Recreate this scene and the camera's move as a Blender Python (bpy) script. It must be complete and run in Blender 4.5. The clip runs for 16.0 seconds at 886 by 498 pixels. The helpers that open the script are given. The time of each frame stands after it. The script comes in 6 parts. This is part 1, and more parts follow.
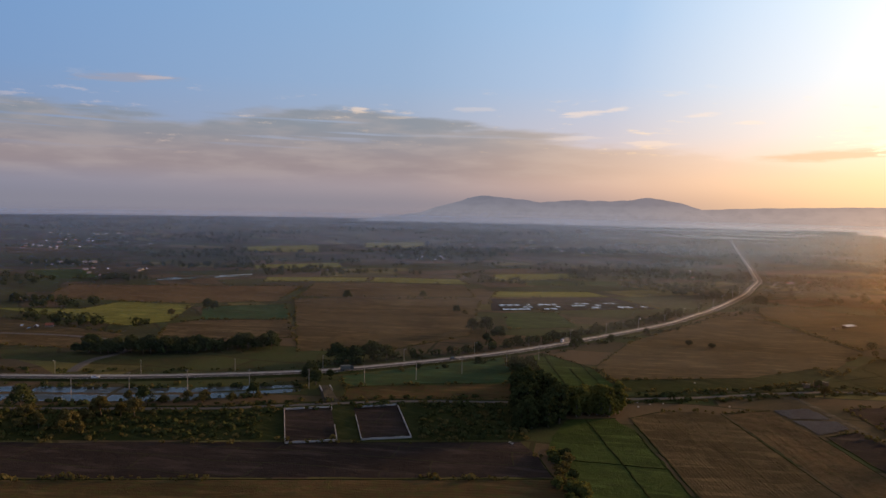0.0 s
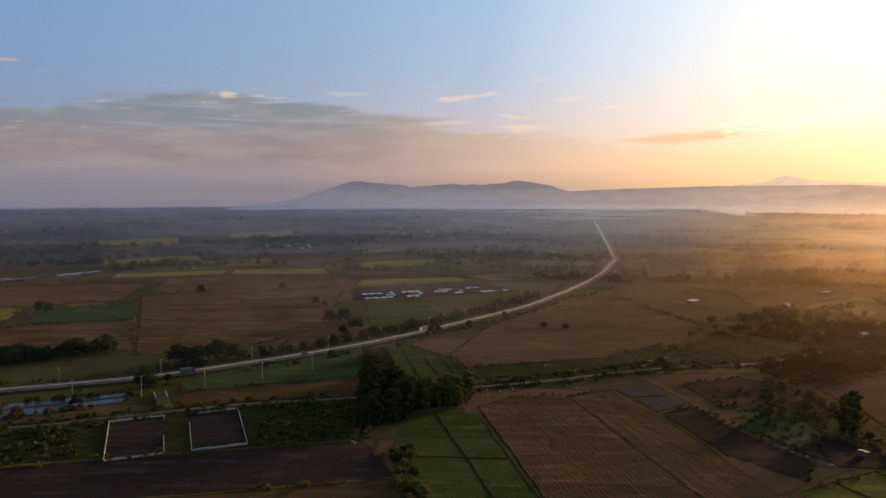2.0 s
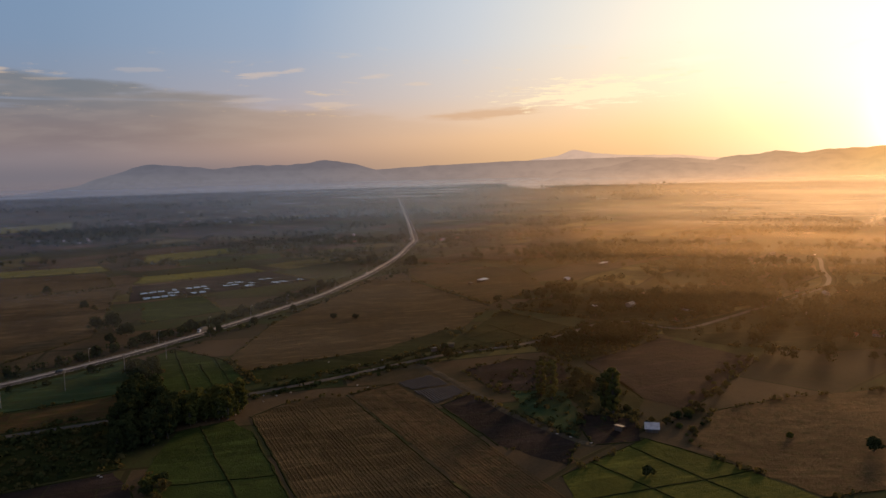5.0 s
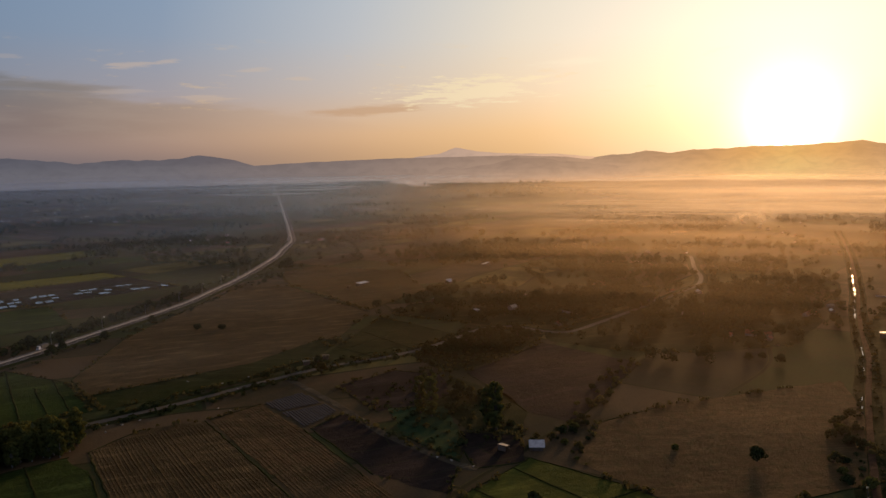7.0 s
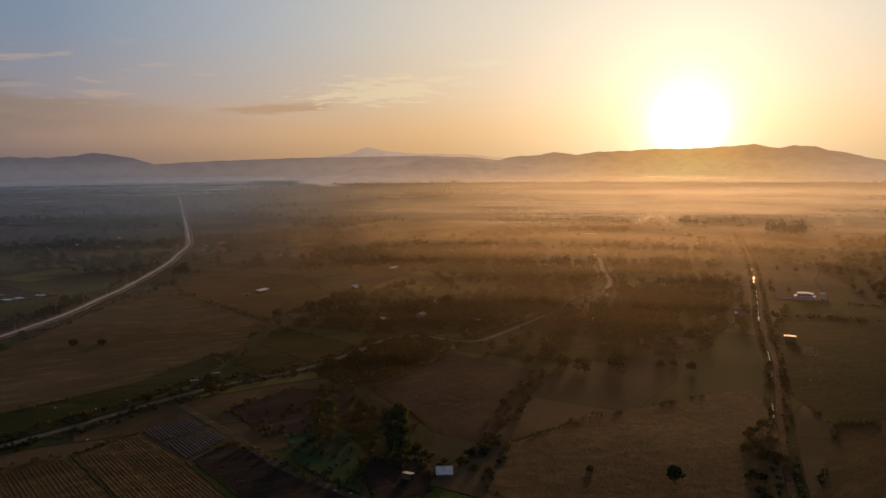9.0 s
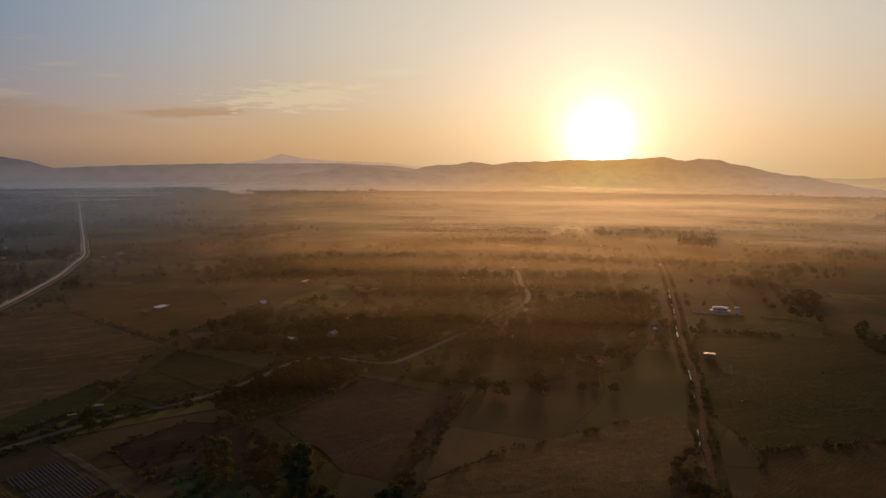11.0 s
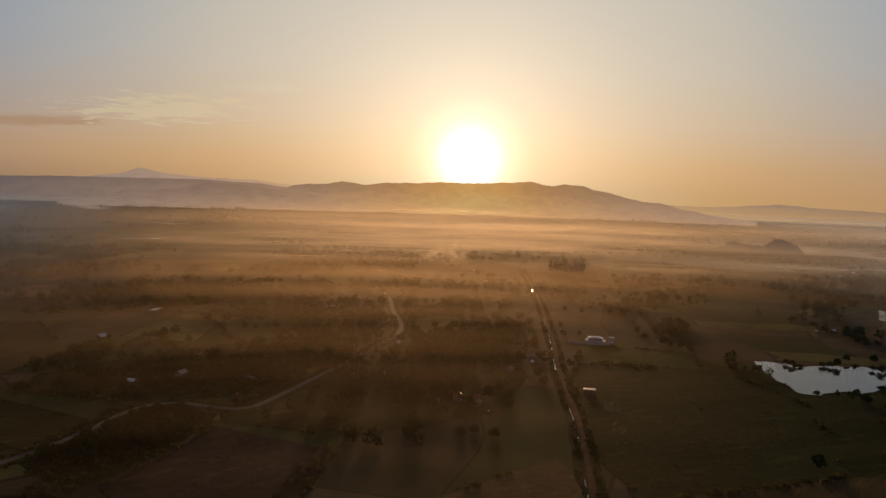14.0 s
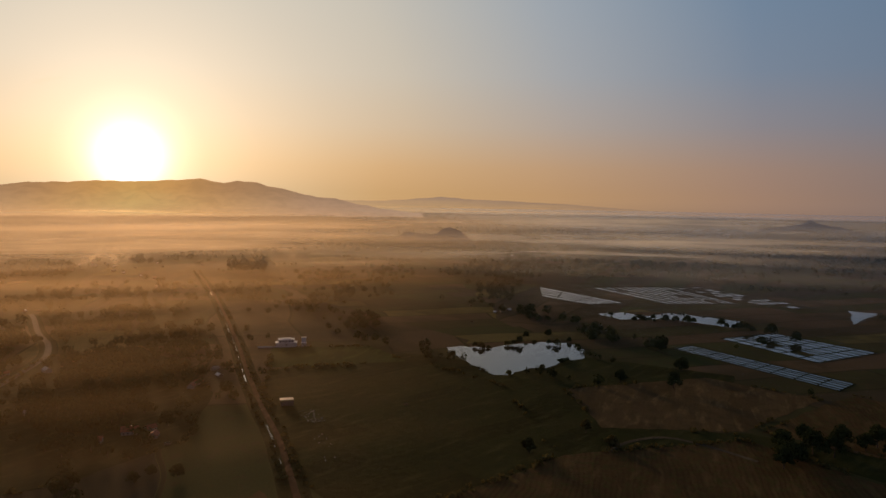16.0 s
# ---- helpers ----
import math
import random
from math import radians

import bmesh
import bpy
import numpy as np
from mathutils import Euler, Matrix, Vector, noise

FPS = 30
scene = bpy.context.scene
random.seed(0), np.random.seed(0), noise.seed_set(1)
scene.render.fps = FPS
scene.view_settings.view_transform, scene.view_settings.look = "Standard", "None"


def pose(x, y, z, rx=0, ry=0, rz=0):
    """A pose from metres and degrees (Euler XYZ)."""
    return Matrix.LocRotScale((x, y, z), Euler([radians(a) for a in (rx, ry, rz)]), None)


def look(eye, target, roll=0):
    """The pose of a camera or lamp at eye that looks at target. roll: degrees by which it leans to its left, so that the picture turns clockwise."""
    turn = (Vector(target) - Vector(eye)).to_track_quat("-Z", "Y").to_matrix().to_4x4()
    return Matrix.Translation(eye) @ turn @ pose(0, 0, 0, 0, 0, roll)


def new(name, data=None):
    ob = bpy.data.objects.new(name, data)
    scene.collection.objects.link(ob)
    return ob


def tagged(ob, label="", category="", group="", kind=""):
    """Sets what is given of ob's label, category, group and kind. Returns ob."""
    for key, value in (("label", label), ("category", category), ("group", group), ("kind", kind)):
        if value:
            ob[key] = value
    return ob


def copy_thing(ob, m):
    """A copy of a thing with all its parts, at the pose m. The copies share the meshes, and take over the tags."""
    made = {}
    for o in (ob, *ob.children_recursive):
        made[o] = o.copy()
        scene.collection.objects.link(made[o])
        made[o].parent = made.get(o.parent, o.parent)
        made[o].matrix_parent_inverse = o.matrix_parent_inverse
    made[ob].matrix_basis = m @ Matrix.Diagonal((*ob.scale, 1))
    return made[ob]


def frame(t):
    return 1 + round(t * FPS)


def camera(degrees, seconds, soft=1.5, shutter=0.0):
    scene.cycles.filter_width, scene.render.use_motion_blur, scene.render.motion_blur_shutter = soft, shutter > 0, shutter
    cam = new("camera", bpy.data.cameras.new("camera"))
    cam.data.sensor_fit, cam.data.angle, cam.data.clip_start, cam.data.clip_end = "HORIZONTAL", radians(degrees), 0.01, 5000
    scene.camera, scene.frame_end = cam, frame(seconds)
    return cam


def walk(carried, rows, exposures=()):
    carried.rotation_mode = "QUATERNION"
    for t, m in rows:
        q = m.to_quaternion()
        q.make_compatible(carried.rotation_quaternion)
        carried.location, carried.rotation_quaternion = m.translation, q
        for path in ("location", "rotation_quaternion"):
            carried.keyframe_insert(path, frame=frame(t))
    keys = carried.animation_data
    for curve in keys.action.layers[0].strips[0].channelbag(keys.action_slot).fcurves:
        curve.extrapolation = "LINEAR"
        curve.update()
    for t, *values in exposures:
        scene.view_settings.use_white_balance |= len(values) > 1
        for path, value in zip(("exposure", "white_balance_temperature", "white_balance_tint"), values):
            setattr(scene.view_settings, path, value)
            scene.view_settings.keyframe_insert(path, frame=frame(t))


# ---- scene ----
cam = camera(61.02, 16.0)
PATH = [
    (0.0, (0.0, 0.0, 111.0), (0.4, 998.1, 49.2), 1.14),
    (0.5, (3.9, 5.2, 110.2), (31.1, 1003.3, 54.1), 0.73),
    (1.0, (9.2, 9.7, 110.1), (58.9, 1006.9, 54.1), 0.39),
    (1.5, (14.7, 12.8, 110.9), (92.1, 1007.8, 46.5), 0.21),
    (2.0, (19.9, 13.4, 112.9), (181.0, 997.1, 33.0), 0.01),
    (2.5, (24.5, 12.1, 115.5), (271.4, 977.3, 29.9), -0.78),
    (3.0, (29.4, 12.4, 117.0), (308.2, 968.7, 28.1), -1.21),
    (3.5, (33.1, 13.4, 118.1), (342.6, 959.8, 25.7), -1.48),
    (4.0, (37.7, 16.7, 118.7), (376.0, 952.5, 19.0), -1.56),
    (6.5, (59.6, 41.2, 121.6), (553.9, 902.2, 1.8), -0.98),
    (7.0, (64.5, 48.7, 121.2), (595.0, 888.0, 2.0), -0.90),
    (7.5, (68.1, 52.6, 122.0), (628.1, 872.4, 1.8), -0.90),
    (8.0, (72.8, 57.0, 122.6), (654.9, 861.0, 1.6), -0.76),
    (8.5, (79.0, 63.1, 122.2), (682.3, 851.4, 0.9), -0.63),
    (9.0, (83.4, 68.8, 121.8), (709.2, 839.5, 1.4), -0.40),
    (11.5, (107.2, 92.3, 124.5), (832.0, 774.6, 19.8), 0.86),
    (12.0, (110.5, 95.8, 125.5), (850.6, 761.0, 26.9), 1.30),
    (12.5, (116.4, 101.7, 125.5), (876.3, 745.0, 32.6), 1.43),
    (13.0, (121.7, 106.7, 125.4), (901.9, 726.0, 37.6), 1.75),
    (13.5, (127.0, 111.0, 125.3), (927.1, 705.1, 41.9), 1.92),
    (14.0, (133.6, 115.4, 125.1), (952.1, 684.3, 45.7), 1.93),
    (14.5, (142.6, 120.6, 124.5), (996.2, 636.3, 50.0), 1.69),
    (15.0, (155.0, 129.4, 122.5), (1066.5, 534.6, 52.0), 1.18),
    (15.5, (167.0, 135.8, 120.2), (1121.3, 426.2, 49.1), 0.84),
    (16.0, (178.5, 143.0, 118.4), (1159.4, 323.3, 45.5), 0.81),
]
walk(cam, [(t, look(eye, target, roll)) for t, eye, target, roll in PATH],
     [(0.0, 0.60), (4.0, 0.20), (7.0, -0.28), (9.0, -0.52), (12.5, -0.78), (14.5, -0.83), (16.0, -0.76)])

# ---- world, sun ----
SUN_AZ, SUN_EL = 57.0, 2.3          # degrees, clockwise from +y, and above the horizon
MID = (90.0, 70.0)                  # middle of the flight, on the ground


def sky_dir(az, el):
    a, e = radians(az), radians(el)
    return Vector((math.sin(a) * math.cos(e), math.cos(a) * math.cos(e), math.sin(e)))


SUN_DIR = sky_dir(SUN_AZ, SUN_EL)


def lin(r, g, b):
    """Linear colour from 8-bit sRGB."""
    return tuple(((v / 255 + 0.055) / 1.055) ** 2.4 if v > 10 else v / 255 / 12.92 for v in (r, g, b)) + (1.0,)


class Nodes:
    """A short way to write node trees."""

    def __init__(self, tree):
        self.tree = tree
        tree.nodes.clear()

    def __call__(self, kind, *ins):
        n = self.tree.nodes.new(kind)
        return self.fill(n, ins)

    def fill(self, n, ins):
        for key, v in enumerate(ins):
            self.plug(n, key, v)
        return n

    def turned(self, vec, angle):
        n = self.tree.nodes.new("ShaderNodeVectorRotate")
        n.rotation_type = "Z_AXIS"
        self.plug(n, "Vector", vec)
        self.plug(n, "Angle", radians(angle))
        return n.outputs[0]

    def cells(self, vec, feature="F1", distance="EUCLIDEAN"):
        n = self.tree.nodes.new("ShaderNodeTexVoronoi")
        n.voronoi_dimensions, n.feature, n.distance = "2D", feature, distance
        self.plug(n, "Vector", vec)
        self.plug(n, "Scale", 1.0)
        return n

    def plug(self, n, key, v):
        if v is None:
            return
        if isinstance(v, bpy.types.NodeSocket):
            self.tree.links.new(v, n.inputs[key])
        else:
            n.inputs[key].default_value = v

    def math(self, op, *ins, clamp=False):
        n = self.tree.nodes.new("ShaderNodeMath")
        n.operation, n.use_clamp = op, clamp
        return self.fill(n, ins).outputs[0]

    def vmath(self, op, *ins):
        n = self.tree.nodes.new("ShaderNodeVectorMath")
        n.operation = op
        self.fill(n, ins)
        return n.outputs["Value"] if op in ("DOT_PRODUCT", "LENGTH") else n.outputs[0]

    def ramp(self, fac, stops, mode="LINEAR"):
        n = self("ShaderNodeValToRGB", fac)
        n.color_ramp.interpolation = mode
        e = n.color_ramp.elements
        e[0].position, e[1].position = stops[0][0], stops[-1][0]
        ends = {0: e[0], len(stops) - 1: e[1]}
        for k in (0, len(stops) - 1):
            c = stops[k][1]
            ends[k].color = c if isinstance(c, tuple) else (c, c, c, 1)
        for p, c in stops[1:-1]:
            e.new(p).color = c if isinstance(c, tuple) else (c, c, c, 1)
        return n.outputs[0]

    def mix(self, fac, a, b, blend="MIX"):
        n = self.tree.nodes.new("ShaderNodeMix")
        n.data_type, n.blend_type = "RGBA", blend
        for key, v in ((0, fac), (6, a), (7, b)):
            self.plug(n, key, v)
        return n.outputs[2]

    def noise(self, vec, scale, detail=4.0, rough=0.55, dims="3D"):
        n = self.tree.nodes.new("ShaderNodeTexNoise")
        n.noise_dimensions = dims
        for key, v in (("Vector", vec), ("Scale", scale), ("Detail", detail), ("Roughness", rough)):
            self.plug(n, key, v)
        return n.outputs[0]

    def range(self, v, a, b, c=0.0, d=1.0, smooth=True):
        n = self.tree.nodes.new("ShaderNodeMapRange")
        n.interpolation_type = "SMOOTHSTEP" if smooth else "LINEAR"
        return self.fill(n, (v, a, b, c, d)).outputs[0]

    def scaled(self, vec, sx, sy, sz):
        return self.vmath("MULTIPLY", vec, (sx, sy, sz))


def deg(stops):
    return [(a / 180, c) for a, c in stops]


world = bpy.data.worlds.new("dawn_sky")
scene.world = world
world.use_nodes = True
N = Nodes(world.node_tree)
coord = N("ShaderNodeTexCoord").outputs["Generated"]
way = N.vmath("NORMALIZE", coord)
sep = N("ShaderNodeSeparateXYZ", way)
elev = N.math("MULTIPLY", N.math("ARCSINE", sep.outputs[2]), 180 / math.pi)
azim = N.math("MULTIPLY", N.math("ARCTAN2", sep.outputs[0], sep.outputs[1]), 180 / math.pi)
dot = N.math("MINIMUM", N.vmath("DOT_PRODUCT", way, tuple(SUN_DIR)), 1.0)
ang = N.math("DIVIDE", N.math("ARCCOSINE", dot), math.pi)
low = N.ramp(ang, deg([(0, lin(255, 232, 174)), (8, lin(255, 220, 158)), (18, lin(250, 199, 130)), (30, lin(243, 193, 139)),
                       (45, lin(208, 168, 142)), (60, lin(158, 141, 140)), (90, lin(118, 120, 138)), (180, lin(90, 98, 122))]))
high = N.ramp(ang, deg([(0, lin(255, 250, 231)), (10, lin(252, 246, 228)), (20, lin(241, 236, 222)), (32, lin(197, 208, 220)),
                        (45, lin(142, 168, 198)), (60, lin(120, 148, 181)), (90, lin(94, 127, 170)), (180, lin(70, 105, 175))]))
climb = N.ramp(N.math("DIVIDE", elev, 40.0), [(0.0, 0.0), (0.05, 0.15), (0.085, 0.36), (0.125, 0.60), (0.22, 0.90), (0.34, 1.0)])
base = N.mix(climb, low, high)
# a grey-mauve shelf of cloud that thins out towards the sun, and loose wisps over it
cv = N("ShaderNodeCombineXYZ", N.math("MULTIPLY", azim, 0.05), N.math("MULTIPLY", elev, 0.30), 0.0).outputs[0]
puff = N.noise(cv, 2.4, 5.0, 0.55)
fine = N.noise(N.scaled(cv, 1.3, 1.2, 1.0), 2.6, 5.0, 0.5)
top = N.ramp(N.math("DIVIDE", N.math("ADD", azim, 60.0), 120.0), [((az + 60) / 120, h / 10) for az, h in
             ((-60, 6.6), (-40, 5.9), (-31, 6.5), (-24, 5.9), (-19, 5.5), (-14, 6.5), (-6, 7.0), (0, 6.2), (9, 5.1), (17, 4.1), (26, 2.9), (40, 1.6))])
ragged = N.math("ADD", N.math("MULTIPLY", N.math("SUBTRACT", puff, 0.5), 3.0), N.math("MULTIPLY", N.math("SUBTRACT", fine, 0.5), 2.2))
shelf = N.range(N.math("SUBTRACT", N.math("ADD", elev, ragged), N.math("MULTIPLY", top, 10.0)), 0.35, -0.75)
shelf = N.math("MULTIPLY", shelf, N.range(azim, 34.0, 4.0))
shelf = N.math("MULTIPLY", shelf, N.range(elev, 0.2, 2.6))
# long pale slits between the layers
slit_v = N("ShaderNodeCombineXYZ", N.math("MULTIPLY", azim, 0.045), N.math("MULTIPLY", N.math("ADD", elev, N.math("MULTIPLY", azim, 0.02)), 1.25), 9.1).outputs[0]
slit = N.math("MULTIPLY", N.range(N.noise(slit_v, 1.5, 4.0, 0.5), 0.53, 0.66), N.range(elev, 3.0, 4.4))
slit = N.math("MULTIPLY", slit, N.range(azim, 14.0, -18.0, 0.25, 1.0))
shelf = N.math("MULTIPLY", shelf, N.math("SUBTRACT", 1.0, N.math("MULTIPLY", slit, 0.75)))
shade = N.mix(N.range(elev, 5.8, 2.8), lin(110, 116, 127), lin(126, 115, 119))
shade = N.mix(N.range(fine, 0.40, 0.66, 0.0, 0.5), shade, lin(150, 139, 138))
base = N.mix(N.math("MULTIPLY", shelf, 0.88), base, N.mix(N.range(azim, -4.0, 34.0), shade, lin(222, 186, 154)))
# wisps lit from below
wv = N("ShaderNodeCombineXYZ", N.math("MULTIPLY", azim, 0.11), N.math("MULTIPLY", elev, 0.62), 3.7).outputs[0]
wisp = N.range(N.noise(wv, 2.6, 8.0, 0.66), 0.585, 0.70)
wisp = N.math("MULTIPLY", wisp, N.math("MULTIPLY", N.range(elev, 2.6, 4.2), N.range(elev, 9.5, 6.2)))
wisp = N.math("MULTIPLY", wisp, N.math("MULTIPLY", N.range(azim, 58.0, 44.0), N.range(azim, -46.0, -26.0)))
base = N.mix(N.math("MULTIPLY", wisp, 0.28), base, N.mix(N.range(azim, -30.0, 20.0), lin(200, 178, 168), lin(255, 214, 150)))
# ragged bright wisps before the sunrise and small lit puffs over the shelf
def cloudlet(az, el, half_az, half_el, grain, bite, fill=0.0):
    x = N.math("DIVIDE", N.math("SUBTRACT", azim, az), half_az)
    y = N.math("DIVIDE", N.math("SUBTRACT", N.math("SUBTRACT", elev, el), N.math("MULTIPLY", N.math("SUBTRACT", azim, az), 0.05)), half_el)
    far = N.math("SQRT", N.math("ADD", N.math("MULTIPLY", x, x), N.math("MULTIPLY", y, y)))
    v = N("ShaderNodeCombineXYZ", N.math("MULTIPLY", azim, 0.26), N.math("MULTIPLY", elev, 2.6), az).outputs[0]
    return N.range(N.math("ADD", far, N.math("MULTIPLY", N.noise(v, grain, 6.0, 0.68), bite)), 0.55 + fill + bite * 0.5, 0.10 + fill + bite * 0.5)


def lay(cover, amount, color):
    return N.mix(N.math("MULTIPLY", cover, amount), base, color)


base = lay(cloudlet(27.0, 3.7, 9.0, 0.75, 1.2, 1.0, 0.1), 0.65, lin(206, 164, 130))
base = lay(cloudlet(35.0, 5.0, 6.4, 1.3, 1.7, 4.2, 0.30), 0.85, lin(255, 236, 198))
base = lay(cloudlet(42.0, 6.9, 6.5, 0.7, 1.4, 1.2), 0.45, lin(255, 244, 216))
for az, el, wide, tall, much in ((10.2, 6.75, 3.0, 0.36, 0.6), (12.9, 7.05, 1.6, 0.26, 0.55), (18.7, 6.6, 2.2, 0.34, 0.5), (21.8, 5.95, 2.2, 0.26, 0.5), (15.2, 4.5, 3.6, 0.55, 0.5), (9.5, 4.9, 4.5, 0.40, 0.3),
                                 (-6.6, 6.75, 1.1, 0.36, 0.7), (-3.5, 6.3, 3.0, 0.25, 0.3), (2.0, 7.0, 3.0, 0.3, 0.25)):
    base = lay(cloudlet(az, el, wide, tall * 1.15, 1.3, 1.9, 0.1), much * 0.58, lin(236, 204, 172))
base = lay(cloudlet(-23.0, 8.2, 6.0, 0.62, 1.5, 1.4, 0.1), 0.6, lin(134, 130, 142))
base = lay(cloudlet(-21.0, 8.3, 2.6, 0.30, 1.9, 1.6, 0.1), 0.3, lin(196, 172, 160))
# blue-grey haze on the horizon away from the sun
base = N.mix(N.math("MULTIPLY", N.range(elev, 2.2, -0.3), N.range(azim, 50.0, 2.0, 0.0, 0.78)), base, N.mix(N.range(azim, 2.0, 42.0), lin(112, 111, 122), lin(180, 152, 132)))
# below the horizon the far mist goes on
base = N.mix(N.range(elev, -0.2, -2.4), base, N.mix(0.5, low, N.ramp(ang, deg([(0, lin(240, 175, 105)), (40, lin(150, 125, 110)), (90, lin(95, 95, 110))]))))
base = N.mix(N.range(elev, 18.5, 42.0, 0.0, 0.90), base, lin(124, 110, 101))
glow = N.ramp(N.math("MULTIPLY", ang, 3.0), [(a / 60, c) for a, c in ((0, (1, 1, 1, 1)), (0.9, (0.85, 0.83, 0.79, 1)), (1.8, (0.33, 0.31, 0.27, 1)), (3.2, (0.165, 0.150, 0.118, 1)), (5.2, (0.095, 0.085, 0.070, 1)),
                                             (9, (0.050, 0.0445, 0.039, 1)), (14, (0.026, 0.024, 0.0225, 1)), (22, (0.008, 0.0075, 0.0075, 1)), (32, (0, 0, 0, 1)))], "B_SPLINE")
nishita = N("ShaderNodeTexSky")
nishita.sky_type, nishita.sun_disc, nishita.dust_density = "NISHITA", False, 2.5
nishita.sun_elevation, nishita.sun_rotation = radians(SUN_EL), radians(SUN_AZ)
bg_sky = N("ShaderNodeBackground", nishita.outputs[0], 0.02)
bg_base = N("ShaderNodeBackground", base, 0.92)
bg_glow = N("ShaderNodeBackground", glow, 5.0)
total = N("ShaderNodeAddShader", N("ShaderNodeAddShader", bg_sky.outputs[0], bg_base.outputs[0]).outputs[0], bg_glow.outputs[0])
N("ShaderNodeOutputWorld", total.outputs[0])

sun_data = bpy.data.lights.new("sun", "SUN")
sun_data.energy, sun_data.angle, sun_data.color = 5.0, radians(11.0), (1.0, 0.55, 0.25)
sun = new("sun", sun_data)
sun.matrix_world = look(sky_dir(SUN_AZ, 6.0) * 100, (0, 0, 0))


# ---- materials ----
def material(name, build):
    m = bpy.data.materials.new(name)
    m.use_nodes = True
    n = Nodes(m.node_tree)
    out = build(n)
    n("ShaderNodeOutputMaterial", out)
    return m


def bsdf(n, color, rough=0.8, bump=None, strength=0.3, dist=0.1, metal=0.0, spec=0.3):
    b = n("ShaderNodeBsdfPrincipled")
    for key, v in (("Base Color", color), ("Roughness", rough), ("Metallic", metal), ("Specular IOR Level", spec)):
        n.plug(b, key, v)
    if bump is not None:
        k = n("ShaderNodeBump")
        for key, v in (("Strength", strength), ("Distance", dist), ("Height", bump)):
            n.plug(k, key, v)
        n.tree.links.new(k.outputs[0], b.inputs["Normal"])
    return b.outputs[0]


def place(n):
    return n("ShaderNodeNewGeometry").outputs["Position"]


def c4(r, g, b):
    return (r, g, b, 1.0)


def quilt(n, p, turn, w, h, shift, mortar=1.5):
    """One quilt of long field strips: a random number per strip, and its dark seam."""
    t = n.tree.nodes.new("ShaderNodeTexBrick")
    t.offset, t.squash, t.squash_frequency, t.offset_frequency = 0.37, 1.7, 3, 2
    n.plug(t, "Vector", n.vmath("ADD", n.turned(p, turn), (shift, shift * 0.7, 0.0)))
    for key, v in (("Color1", c4(0, 0, 0)), ("Color2", c4(1, 1, 1)), ("Mortar", c4(0.5, 0.5, 0.5)), ("Scale", 1.0), ("Mortar Size", mortar), ("Mortar Smooth", 0.6),
                   ("Bias", 0.0), ("Brick Width", w), ("Row Height", h)):
        n.plug(t, key, v)
    return t.outputs["Color"], t.outputs["Fac"]


def soil(c1, c2, c3, patch=0.02, grain=1.3, tufts=0.0, green=(0.05, 0.07, 0.02, 1), turn=8.0, plots=0.35, rows=0.16):
    c1, c2, c3 = [(c[0] * 0.92, c[1] * 1.13, c[2] * 1.06, 1.0) for c in (c1, c2, c3)]

    def build(n):
        p = place(n)
        a = n.noise(p, patch, 5, 0.6)
        b = n.noise(p, grain, 4, 0.7)
        c = n.noise(p, patch * 6, 4, 0.6)
        col = n.mix(n.range(a, 0.36, 0.64), c1, c2)
        col = n.mix(n.range(c, 0.45, 0.72), col, c3)
        col = n.mix(n.math("MULTIPLY", n.range(b, 0.35, 0.7), 0.45), col, tuple(v * 0.45 for v in c1[:3]) + (1,))
        # small plots of slightly different soil, and furrows along them
        warp = n("ShaderNodeTexNoise")
        n.plug(warp, "Vector", p)
        n.plug(warp, "Scale", 0.03)
        q = n.vmath("ADD", p, n.scaled(n.vmath("SUBTRACT", warp.outputs["Color"], (0.5, 0.5, 0.5)), 9.0, 9.0, 0.0))
        if plots:
            tone, seam = quilt(n, q, turn, 52.0, 17.0, 13.0, 0.35)
            col = n.mix(n.math("MULTIPLY", n.range(tone, 0.2, 0.9), plots), col, tuple(v * 0.42 for v in c3[:3]) + (1,))
            col = n.mix(n.math("MULTIPLY", seam, plots), col, green)
        if rows:
            line = n.math("SINE", n.math("MULTIPLY", n("ShaderNodeSeparateXYZ", n.turned(q, turn)).outputs[1], 2.6))
            col = n.mix(n.math("MULTIPLY", n.math("MULTIPLY", n.range(line, -0.4, 0.9), n.range(a, 0.3, 0.6)), rows), col, tuple(v * 0.4 for v in c2[:3]) + (1,))
        # paler dry patches drawn out along the rows
        dry = n.noise(n.scaled(n.turned(q, turn), 0.035, 0.16, 0.0), 1.0, 5, 0.62)
        col = n.mix(n.math("MULTIPLY", n.range(dry, 0.50, 0.70), 0.55), col, tuple(v * 1.7 for v in c2[:3]) + (1,))
        if tufts:
            col = n.mix(n.math("MULTIPLY", n.range(n.noise(p, 0.22, 5, 0.7), 0.48, 0.62), tufts), col, green)
        return bsdf(n, col, 0.95, n.math("ADD", b, n.math("MULTIPLY", c, 2.0)), 0.8, 0.5, spec=0.01)
    return build


def plain(color, rough=0.7, metal=0.0, vary=0.25, scale=0.8, spec=0.3):
    def build(n):
        p = place(n)
        r = n("ShaderNodeObjectInfo").outputs["Random"]
        d = tuple(v * (1 - vary) for v in color[:3]) + (1,)
        d2 = tuple(min(1, v * (1 + vary * 0.5)) for v in color[:3]) + (1,)
        b = n.noise(p, scale, 5, 0.65)
        col = n.mix(n.range(b, 0.35, 0.7), n.mix(r, color, d2), d)
        return bsdf(n, col, rough, b, 0.15, 0.02, metal, spec)
    return build


